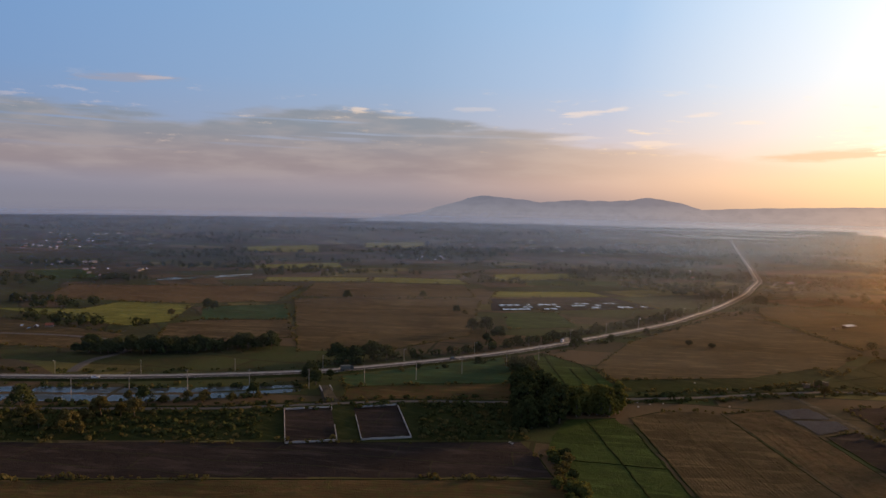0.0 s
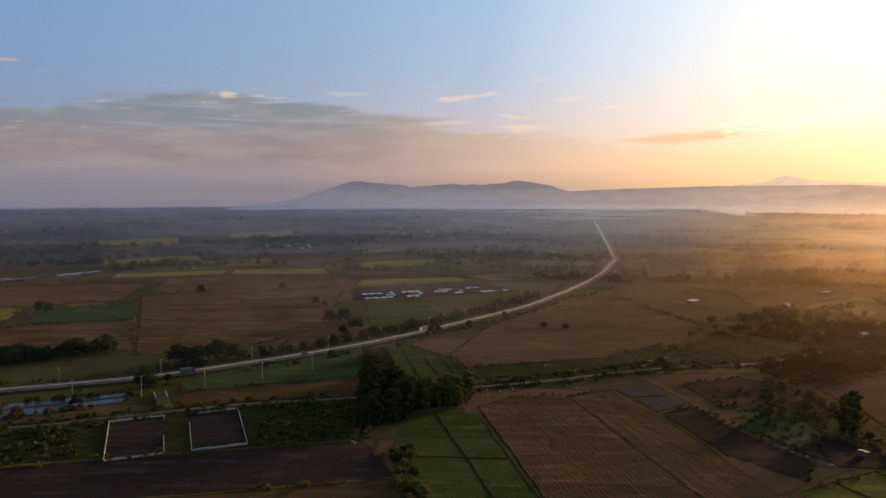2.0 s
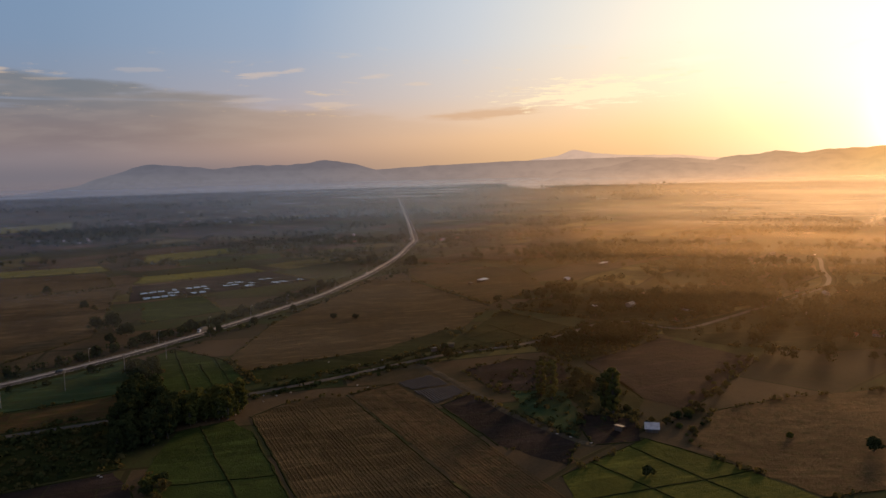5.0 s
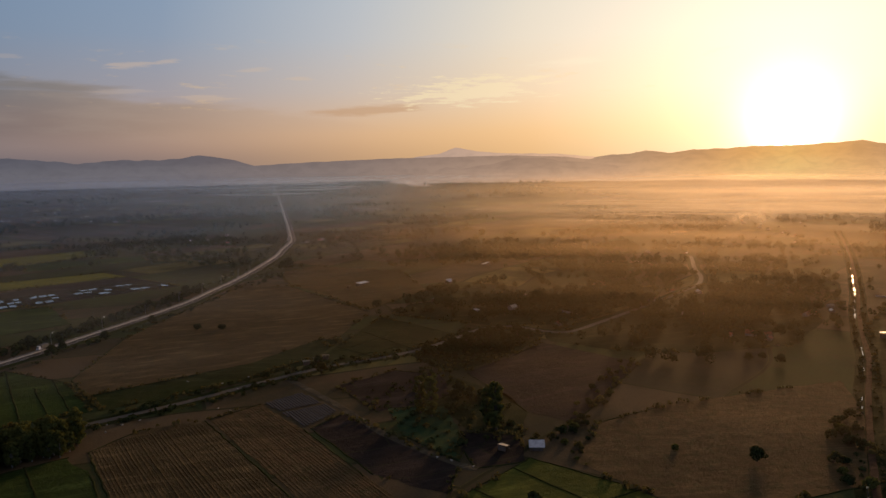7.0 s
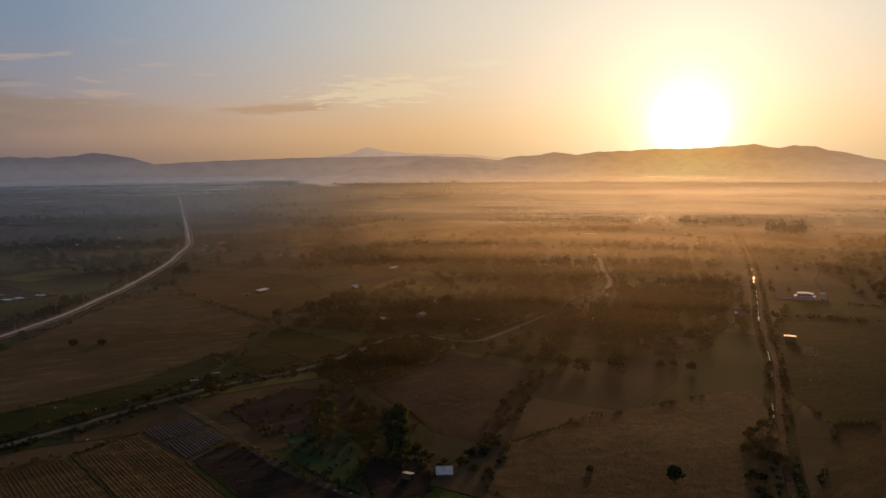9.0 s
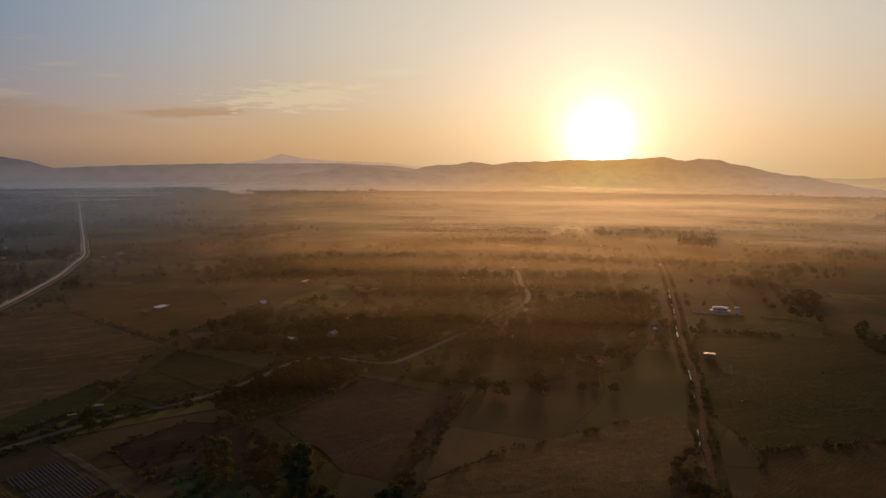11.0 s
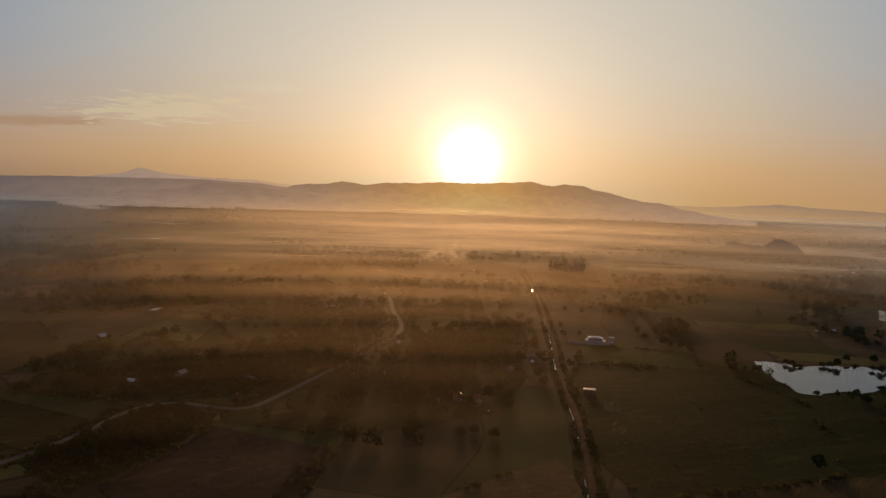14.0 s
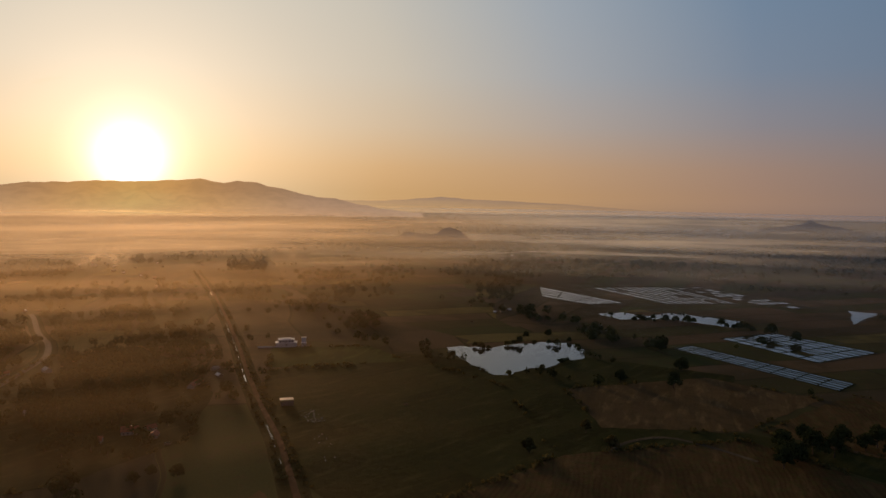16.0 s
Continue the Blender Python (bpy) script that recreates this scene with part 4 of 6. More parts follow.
structure("country_road", *ribbon(WEST, road_profile(5.0, 0.25), 0.1, 5), M["lane_road"], "pale country road with a sharp bend", "road")
structure("field_track", *ribbon(smooth_line([(209, 446), (212, 400), (213, 372), (214, 330), (222, 291), (226, 281)], 5), [(-2.2, 0.03), (-1.4, 0.16), (1.4, 0.16), (2.2, 0.03)], 0.3, 6), M["dust"],
          "dusty farm track between the beds", "track")
structure("field_track", *ribbon(smooth_line([(528, 128), (545, 118), (556, 100), (548, 82), (530, 62)], 5), [(-1.6, 0.03), (-1.0, 0.16), (1.0, 0.16), (1.6, 0.03)], 0.4, 7), M["dust"],
          "faint dusty farm track through pasture", "track")


# ---- water ----
POND = [(744, 243), (752, 236), (752, 221), (750, 210), (767, 198), (775, 187), (786, 170), (786, 148), (756, 138), (732, 139), (716, 154), (694, 164), (690, 177), (666, 187), (664, 199), (688, 214), (710, 226), (724, 238)]
structure("pond", *polygon(shore(POND, 3.0, 1.0), 0.05), M["water"], "still pond with a ragged grassy shore reflecting the sky", "pond")
POND_B = [(946, 126), (964, 98), (944, 80), (970, 52), (958, 22), (932, -12), (896, 0), (914, 30), (932, 56), (918, 104)]
structure("pond", *polygon(shore(POND_B, 4.5, 2.0), 0.05), M["water"], "long narrow reed-fringed pond", "pond")
structure("pond", *polygon(shore([(1040, -140), (1026, -164), (986, -138), (944, -112), (960, -118)], 4.0, 3.0), 0.05), M["water"], "small wedge-shaped pond", "pond")
ROADSIDE = [(-330, 426), (-230, 429), (-168, 432), (-110, 440), (-87, 448), (-81, 440), (-84, 429), (-112, 414), (-146, 403), (-210, 398), (-330, 392)]
for k, (x0, x1) in enumerate(((-330, -236), (-232, -186), (-183, -146), (-143, -112), (-109, -82))):
    up = [p for p in ((-330, 427), (-236, 429), (-232, 429), (-186, 431), (-183, 431), (-146, 434), (-143, 434), (-112, 440), (-109, 440), (-82, 446)) if x0 <= p[0] <= x1]
    dn = [p for p in ((-330, 394), (-236, 397), (-232, 397), (-186, 400), (-183, 400), (-146, 404), (-143, 405), (-112, 416), (-109, 418), (-82, 430)) if x0 <= p[0] <= x1][::-1]
    far = [(x, y) for x, y in up] + [(x, (y + u) * 0.5 + 3) for (x, y), (_, u) in zip(dn, up[::-1])]
    near = [(x, (y + u) * 0.5 - 1) for (x, y), (_, u) in zip(up, dn[::-1])] + dn
    for q in (far, near):
        structure("roadside_pond", *polygon(shore(q, 1.3, 4.0 + k), 0.05), M["water_murky"], "shallow banked fish pond mirroring the blue sky", "pond")
for k, pts in enumerate(([(1380, 2040), (1555, 1965), (1570, 1925), (1420, 1985)], [(996, 1612), (1070, 1560), (1108, 1526), (1092, 1516), (1030, 1560), (988, 1590)],
                         [(1740, 2950), (1980, 3440), (2060, 3380), (1830, 2910)])):
    structure("pond", *polygon(shore(pts, 7.0, 5.0 + k, 8.0), 0.05), M["water"], "distant pond shining through mist", "pond")

DITCH = offset_line(DIRT, -2.7)
ditch = Shape()
rng = random.Random(12)
k = 4
while k < len(DITCH) - 30:
    n = rng.randrange(2, 6)
    if rng.random() > 0.22:
        w = rng.uniform(0.2, 0.42)
        ditch.add(*ribbon(DITCH[k:k + n], [(-w, 0.05), (w, 0.05)], 0.3, k))
    k += n + rng.randrange(0, 2)
tagged(new("ditch_water", ditch.mesh("ditch_water", M["water_ditch"])), "broken line of water in the roadside ditch", "ditch", kind="structure")


def flooded(corners, nu, nv, label, seed, gap=0.05, miss=0.0, seam=None):
    """A grid of shallow flooded plots with earth bunds between them. corners: near-left, far-left, far-right, near-right."""
    rng = random.Random(seed)
    A, B, C, D = [Vector((*c, 0)) for c in corners]
    top = tagged(new("flooded_plot"), label, "flooded plots")
    mid = (A + B + C + D) / 4
    top.location = (mid.x, mid.y, 0.12)
    us, vs = [0.0], [0.0]
    for s, n in ((us, nu), (vs, nv)):
        for _ in range(n):
            s.append(s[-1] + rng.uniform(0.75, 1.25))
    us, vs = [u / us[-1] for u in us], [v / vs[-1] for v in vs]

    def at(u, v):
        return (A * (1 - u) + D * u) * (1 - v) + (B * (1 - u) + C * u) * v - mid

    for i in range(nu):
        for j in range(nv):
            if rng.random() < miss:
                continue
            gu, gv = (gap if seam is None else seam) * (us[i + 1] - us[i]) * 0.5, gap * (vs[j + 1] - vs[j])
            q = [at(us[i] + gu, vs[j] + gv), at(us[i + 1] - gu, vs[j] + gv), at(us[i + 1] - gu, vs[j + 1] - gv), at(us[i] + gu, vs[j + 1] - gv)]
            part("water_pane", mesh("water_pane", [(p.x, p.y, 0.03) for p in q], [(0, 1, 2, 3)], M["water"]), top)
    ridges = Shape()
    for u in us:
        ridges.add(*ribbon([at(u, 0), at(u, 0.5), at(u, 1)], [(-0.5, 0), (-0.2, 0.3), (0.2, 0.3), (0.5, 0)], 0.1, 1))
    for v in vs:
        ridges.add(*ribbon([at(0, v), at(0.5, v), at(1, v)], [(-0.5, 0), (-0.2, 0.3), (0.2, 0.3), (0.5, 0)], 0.1, 2))
    part("bunds", ridges.mesh("bunds", M["pasture"]), top, "low earth bunds")
    return top


flooded([(674, -17), (784, 70), (800, 54), (696, -33)], 5, 9, "flooded paddy plots in a long pale strip", 1, 0.03, 0.0, 0.24)
flooded([(757, -28), (838, 25), (876, -26), (806, -86)], 8, 6, "flooded paddy plots divided by dark bunds", 2, 0.04, 0.03, 0.20)
flooded([(1060, 186), (1157, 195), (1033, 93), (1012, 132)], 3, 5, "flooded paddies glinting through thin mist", 3, 0.22, 0.05, 0.05)
flooded([(1166, 131), (1199, 29), (1063, -32), (1039, 47)], 6, 9, "flooded paddies in narrow strips", 4, 0.27, 0.10, 0.08)
flooded([(1036, -70), (1190, 20), (1212, -10), (1052, -112)], 3, 14, "scattered flooded paddies beside woods", 5, 0.14, 0.4)
flooded([(64, 776), (62, 826), (128, 842), (132, 790)], 9, 3, "strips of standing water in a dark field", 6, 0.22, 0.45)
flooded([(146, 800), (140, 846), (212, 862), (232, 818)], 9, 3, "strips of standing water on ploughed soil", 7, 0.22, 0.5)
flooded([(-390, 990), (-372, 1040), (-280, 1110), (-270, 1080)], 7, 2, "bright flooded seed beds in the distance", 8, 0.2, 0.25)


# ---- trees ----
def leaf_cards(shape, rng, center, radius, squash, count, size):
    """Loose leaf sprays through a ragged clump, thicker near its skin."""
    for _ in range(count):
        d = Vector((rng.gauss(0, 1), rng.gauss(0, 1), rng.gauss(0, 1))).normalized()
        r = radius * rng.uniform(0.35, 1.08) ** 0.6
        p = Vector(center) + Vector((d.x * r, d.y * r, d.z * r * squash))
        n = (d + Vector((rng.uniform(-.8, .8), rng.uniform(-.8, .8), rng.uniform(-.3, .9)))).normalized()
        u = n.cross(Vector((rng.uniform(-1, 1), rng.uniform(-1, 1), 0.3))).normalized()
        w = n.cross(u)
        s = size * rng.uniform(0.6, 1.35)
        k = len(shape.v)
        shape.v += [tuple(p - u * s), tuple(p + w * s * 0.55), tuple(p + u * s * 1.1), tuple(p - w * s * 0.5)]
        shape.f.append((k, k + 1, k + 2, k + 3))


def tree(name, h, spread, trunk_h, clumps, cards, size, bark, leaf, seed, label, columnar=False):
    rng = random.Random(seed)
    top = tagged(new(name), label, "tree")
    wood, crown = Shape(), Shape()
    r0 = 0.018 * h + 0.05
    bend = Vector((rng.uniform(-.4, .4), rng.uniform(-.4, .4), 0))
    axis = [Vector((0, 0, -0.15)), Vector((0, 0, trunk_h * 0.5)) + bend * 0.4, Vector((0, 0, trunk_h)) + bend, Vector((0, 0, h * 0.86)) + bend * 1.6]
    wood.tube(axis, [r0 * 1.35, r0, r0 * 0.8, r0 * 0.2], 7)
    for k in range(clumps):
        t = (k + 0.5) / clumps
        a = k * 2.4 + rng.uniform(-.5, .5)
        if columnar:
            z = trunk_h + (h - trunk_h) * t * 0.95
            out = spread * (1 - 0.55 * abs(t - 0.4)) * rng.uniform(0.35, 0.75)
        else:
            z = trunk_h + (h - trunk_h) * (0.15 + 0.72 * t)
            out = spread * math.sqrt(max(0.05, 1 - (t * 1.02) ** 2)) * rng.uniform(0.45, 0.95)
        end = Vector((math.cos(a) * out, math.sin(a) * out, z)) + bend
        root = Vector((0, 0, trunk_h + (z - trunk_h) * 0.35)) + bend
        wood.tube([root, root.lerp(end, 0.55) + Vector((0, 0, 0.3)), end], [r0 * 0.42, r0 * 0.26, r0 * 0.08], 5)
        leaf_cards(crown, rng, end, spread * rng.uniform(0.34, 0.56) * (0.8 if columnar else 1.0), rng.uniform(0.6, 0.85), cards, size)
    part("trunk", wood.mesh("trunk", bark, True), top, "grey-brown trunk and limbs")
    part("crown", crown.mesh("crown", leaf), top)
    return top


BROAD = [tree("broadleaf_tree", h, s, tr, 15, 84, 0.58, M["bark"], M["leaf"], 100 + k, "dark broadleaf tree with a dense rounded crown", False)
         for k, (h, s, tr) in enumerate(((9.0, 4.2, 2.4), (7.5, 3.4, 1.8), (11.0, 5.2, 3.0), (8.2, 4.6, 1.9)))]
DRY = [tree("olive_tree", h, s, tr, 13, 72, 0.50, M["bark"], M["leaf_dry"], 140 + k, "olive-brown tree with a thin dry crown", False)
       for k, (h, s, tr) in enumerate(((8.0, 3.2, 2.6), (6.2, 2.8, 1.6)))]
TALL = [tree("tall_tree", h, s, tr, 24, 90, 0.62, M["bark_pale"], M["leaf_light"], 160 + k, "tall slender tree with yellow-green foliage and pale trunk", True)
        for k, (h, s, tr) in enumerate(((15.0, 3.9, 1.8), (13.5, 3.6, 1.4), (16.0, 4.1, 2.0)))]
GROVE = [tree("grove_tree", h, s, tr, 22, 92, 0.64, M["bark"], M["leaf"], 180 + k, "tall dark grove tree with heavy foliage", True)
         for k, (h, s, tr) in enumerate(((16.0, 4.6, 2.0), (13.5, 4.2, 1.4), (18.0, 5.0, 2.4)))]
BUSH = [tree("bush", h, s, 0.5, 8, 40, 0.42, M["bark"], lf, 200 + k, "low rounded bush at a field edge", False)
        for k, (h, s, lf) in enumerate(((2.6, 1.9, M["leaf"]), (3.2, 2.2, M["leaf_dry"]), (2.2, 1.7, M["leaf_light"])))]
COLUMN = [tree("column_tree", h, s, 1.2, 20, 70, 0.55, M["bark"], M["leaf_light"], 220 + k, "slender olive column-shaped tree", True)
          for k, (h, s) in enumerate(((16.0, 2.8), (13.0, 2.5)))]
PROTO = {"column": COLUMN, "broad": BROAD, "dry": DRY, "tall": TALL, "grove": GROVE, "bush": BUSH}
used = set()


def plant(kind, x, y, scale, rng, group):
    src = rng.choice(PROTO[kind])
    m = Matrix.Translation((x, y, 0)) @ Matrix.Rotation(rng.uniform(0, math.tau), 4, "Z")
    if src.name not in used:
        used.add(src.name)
        ob = src
        ob.matrix_basis = m
    else:
        ob = copy_thing(src, m)
    ob.scale = (scale * rng.uniform(0.9, 1.1), scale * rng.uniform(0.9, 1.1), scale)
    return tagged(ob, group=group)


def scatter(poly, count, gap, seed):
    """Places inside a polygon that keep apart."""
    rng = random.Random(seed)
    xs, ys = [p[0] for p in poly], [p[1] for p in poly]
    out = []
    for _ in range(count * 40):
        x, y = rng.uniform(min(xs), max(xs)), rng.uniform(min(ys), max(ys))
        if inside(x, y, poly) and all((x - a) ** 2 + (y - b) ** 2 > gap * gap for a, b in out):
            out.append((x, y))
            if len(out) == count:
                break
    return out


rng = random.Random(77)
STANDS = [
    # kind, polygon, count, gap, scale range, group
    ("grove", [(36, 364), (58, 362), (68, 386), (64, 404), (40, 408)], 30, 3.4, (0.6, 1.2), "grove beside the lane"),
    ("grove", [(42, 418), (58, 418), (60, 440), (44, 442)], 9, 4.2, (0.65, 0.9), "grove beside the lane"),
    ("tall", [(66, 388), (94, 389), (98, 402), (94, 409), (66, 408)], 34, 2.9, (0.55, 1.0), "stand of tall trees"),
    ("broad", [(44, 442), (60, 442), (64, 530), (50, 530)], 14, 5.0, (0.7, 1.0), "trees between grove and highway"),
    ("broad", [(-258, 522), (-186, 524), (-120, 556), (-122, 574), (-190, 546), (-258, 540)], 72, 3.2, (0.5, 1.3), "tree belt beyond the highway"),
    ("broad", [(-78, 506), (-38, 518), (-36, 530), (-76, 522)], 10, 5.0, (0.95, 1.25), "dark trees on the highway bank"),
    ("broad", [(-84, 450), (-74, 446), (-72, 458), (-84, 462)], 3, 4.0, (1.0, 1.2), "trees by the bridge"),
    ("dry", [(-280, 340), (-206, 338), (-140, 350), (-150, 384), (-280, 380)], 30, 5.0, (0.75, 1.35), "trees in the scrub strip"),
    ("broad", [(-300, 338), (-220, 345), (-200, 382), (-300, 372)], 14, 6.0, (0.9, 1.3), "trees in the scrub strip"),
    ("dry", [(-170, 392), (-96, 406), (-96, 414), (-170, 400)], 6, 8.0, (0.7, 1.0), "waterside trees"),
    ("broad", [(288, 436), (330, 416), (368, 428), (384, 440), (384, 466), (345, 460), (296, 446), (288, 410)], 48, 4.0, (0.5, 0.85), "thicket beside the lane"),
    ("broad", [(430, 500), (500, 452), (545, 452), (560, 500), (500, 545), (440, 540)], 30, 6.0, (0.8, 1.15), "village wood"),
    ("broad", [(380, 490), (430, 500), (425, 560), (380, 580)], 14, 6.0, (0.7, 1.0), "village trees"),
    ("broad", [(440, 400), (540, 430), (600, 400), (560, 330), (470, 320)], 24, 8.0, (0.6, 0.95), "farmstead trees"),
    ("column", [(241, 342), (251, 342), (251, 355), (241, 355)], 3, 3.0, (1.1, 1.4), "column of tall trees"),
    ("column", [(257, 309), (267, 309), (267, 325), (257, 325)], 4, 3.0, (1.1, 1.5), "column of tall trees"),
    ("bush", [(45, 250), (50, 332), (57, 332), (56, 250)], 26, 2.4, (0.9, 1.8), "bushes beside the green paddy"),
    ("bush", [(262, 262), (300, 292), (290, 304), (252, 272)], 12, 3.0, (0.4, 1.1), "bushes on the field edge"),
    ("bush", [(298, 296), (392, 350), (386, 364), (292, 306)], 26, 3.2, (0.4, 1.1), "bushes on the field edge"),
    ("broad", [(400, 350), (440, 292), (480, 290), (470, 330), (420, 400), (392, 420)], 7, 9.0, (0.4, 0.7), "farmstead trees"),
    ("dry", [(268, 344), (284, 352), (280, 372), (262, 366)], 6, 4.0, (0.7, 1.0), "field-edge trees"),
    ("bush", [(330, 184), (405, 232), (398, 240), (322, 194)], 14, 4.5, (0.9, 1.6), "bushes along the dirt road"),
    ("broad", [(520, 60), (560, 46), (575, 4), (548, -10), (520, 30)], 12, 7.0, (0.8, 1.2), "trees at the pasture edge"),
    ("bush", [(250, 284), (262, 296), (320, 306), (330, 318), (300, 300), (268, 278)], 9, 4.0, (0.8, 1.4), "bushes round the shed"),
]
for k, (kind, poly, count, gap, (s0, s1), group) in enumerate(STANDS):
    for x, y in scatter(poly, count, gap, 300 + k):
        plant(kind, x, y, rng.uniform(s0, s1), rng, group)
for kind, x, y, s in (("broad", -232, 741, 1.5), ("broad", -106, 838, 1.0), ("dry", -250, 691, 1.0), ("broad", -226, 744, 1.2), ("broad", 27, 643, 1.1), ("broad", 39, 640, 1.3), ("broad", 48, 615, 1.2),
                      ("broad", 37, 596, 1.0), ("dry", 33, 655, 1.2), ("broad", 15, 753, 0.9), ("broad", -22, 865, 0.8), ("bush", 24, 745, 1.4), ("broad", 357, 846, 1.5), ("broad", 366, 852, 1.3),
                      ("broad", -106, 421, 0.95), ("broad", -159, 398, 0.9), ("dry", -129, 402, 0.8), ("broad", 321, 224, 0.75), ("bush", 304, 251, 1.0), ("bush", 226, 247, 1.3),
                      ("broad", 519, 164, 0.95), ("broad", 664, 116, 0.9), ("broad", 706, 73, 1.1), ("broad", 657, 84, 1.15), ("broad", 770, 81, 1.0), ("bush", 536, 125, 1.7), ("dry", 555, 138, 0.9),
                      ("bush", 128, 598, 1.6), ("broad", 110, 588, 0.7), ("broad", 112, 612, 0.7), ("dry", 186, 690, 0.9), ("bush", 200, 600, 1.6), ("bush", 215, 590, 1.5), ("broad", 236, 462, 0.7),
                      ("dry", 228, 440, 0.9), ("bush", 200, 452, 1.4), ("broad", 860, -20, 1.0), ("broad", 836, -34, 1.1), ("bush", 800, 20, 1.2), ("broad", 812, -2, 0.9), 
                      ("bush", 690, 166, 1.0), ("broad", -402, 768, 1.0), ("broad", -352, 760, 1.0), ("broad", -440, 770, 1.1)):
    plant(kind, x, y, s, rng, "scattered trees")
for kind, x, y, w in (("broad", 752, 222, 0.55), ("bush", 750, 217, 1.5), ("broad", 766, 193, 0.5), ("broad", 770, 189, 0.62), ("bush", 764, 197, 1.6), ("broad", 777, 166, 0.45), ("bush", 774, 159, 1.7), ("broad", 790, 150, 0.5),
                      ("broad", 798, 186, 0.8), ("broad", 812, 168, 0.7), ("bush", 716, 152, 1.0), ("bush", 712, 155, 1.3), ("bush", 668, 188, 1.2)):
    plant(kind, x, y, w, rng, "trees round the pond")
for k in range(26):
    t = min(1.0, max(0.0, rng.gauss((0.12, 0.52, 0.66, 0.74)[k % 4], 0.06)))
    x, y = np.interp(t, (0, 0.35, 0.6, 1), (884, 906, 922, 908)), np.interp(t, (0, 0.35, 0.6, 1), (-8, 26, 56, 118))
    plant("broad", float(x) + rng.uniform(-9, 3), float(y) + rng.uniform(-4, 4), rng.uniform(0.4, 0.8), rng, "trees before the long pond")
for k in range(24):
    t = k / 23
    p = offset_line(HIGHWAY, -17 - 5 * rng.random())[int(68 + 30 * t)]
    plant("broad", p.x + rng.uniform(-3, 3), p.y + rng.uniform(-3, 3), rng.uniform(0.45, 0.8), rng, "hedge trees along the highway")
for k in (66, 70, 73, 80, 84, 88):
    p = offset_line(HIGHWAY, 16)[k]
    plant("broad", p.x, p.y, rng.uniform(0.5, 0.9), rng, "hedge trees along the highway")


# woods and hedges farther off, beyond counting
def far_tree(v, f, rng, x, y, h, w, n=34):
    """A rounded ragged crown of leaf sprays that reaches down to the grass."""
    k = len(v)
    lean = (rng.uniform(-.2, .2) * w, rng.uniform(-.2, .2) * w)
    for _ in range(n):
        d = Vector((rng.gauss(0, 1), rng.gauss(0, 1), rng.gauss(0, 1))).normalized()
        r = rng.uniform(0.3, 1.0) ** 0.5 * rng.uniform(0.85, 1.12)
        c = Vector((x + d.x * w * r + lean[0], y + d.y * w * r + lean[1], h * (0.52 + 0.48 * d.z * r)))
        s = w * rng.uniform(0.22, 0.40) * (34 / n) ** 0.4
        nrm = (d + Vector((rng.uniform(-.5, .5), rng.uniform(-.5, .5), rng.uniform(-.2, .6)))).normalized()
        u = nrm.cross(Vector((rng.uniform(-1, 1), rng.uniform(-1, 1), 0.4))).normalized() * s
        q = nrm.cross(u) * 0.75
        for p in (c - u, c + q, c + u, c - q):
            v.append((p.x, p.y, max(0.0, p.z)))
        f.append((k, k + 1, k + 2, k + 3))
        k += 4


KEEP_CLEAR = [[(750, 240), (770, 130), (860, 150), (930, 260), (900, 340), (760, 300)], [(-250, 560), (40, 560), (240, 760), (300, 860), (260, 1000), (-250, 1090)], POND, POND_B, [(790, -140), (960, -150), (1040, -150), (1240, -20), (1240, 210), (1000, 214), (880, 140), (790, 80)]] + [p for m, p, l in FIELDS if m != "grove_floor"]


def clear_of(x, y):
    if any(abs(x - p.x) < 14 and abs(y - p.y) < 14 for p in HIGHWAY):
        return False
    if any(abs(x - p.x) < 7 and abs(y - p.y) < 7 for line in (FRONT, DIRT, WEST) for p in line):
        return False
    return not any(inside(x, y, p) for p in KEEP_CLEAR)


def woods(name, label, spots, leaf, seed, hs=(5, 10), wide=(0.38, 0.6), sprays=34):
    rng = random.Random(seed)
    v, f = [], []
    for x, y in spots:
        h = rng.uniform(*hs)
        far_tree(v, f, rng, x, y, h, h * rng.uniform(*wide), sprays)
    return tagged(new(name, mesh(name, v, f, leaf)), label, "woods", kind="stuff")


rng = random.Random(901)
hedge, grovelets, copse = [], [], []
for _ in range(210):                                   # hedge lines along the strips of the plain
    a = radians(rng.uniform(-36, 118))
    d = 520 + 3300 * rng.random() ** 1.5
    x0, y0 = MID[0] + d * math.sin(a), MID[1] + d * math.cos(a)
    turn = radians(rng.choice((12, 102, -24, 66, 62)) + rng.uniform(-4, 4))
    n = rng.randrange(5, 26)
    for i in range(n):
        x, y = x0 + math.cos(turn) * i * 7 + rng.uniform(-3, 3), y0 + math.sin(turn) * i * 7 + rng.uniform(-3, 3)
        if rng.random() < 0.75 and clear_of(x, y):
            hedge.append((x, y))
for _ in range(26000):                                  # woods where the land is wooded
    a = radians(rng.uniform(-38, 122))
    d = 560 + 3400 * rng.random() ** 1.25
    x, y = MID[0] + d * math.sin(a), MID[1] + d * math.cos(a)
    w = noise.fractal((x * 0.0032, y * 0.0048, 4.4), 1.0, 2.0, 4)
    if w > 0.26 - 0.14 * min(1, d / 2500) and clear_of(x, y):
        grovelets.append((x, y))
    elif rng.random() < 0.012 and clear_of(x, y):
        hedge.append((x, y))
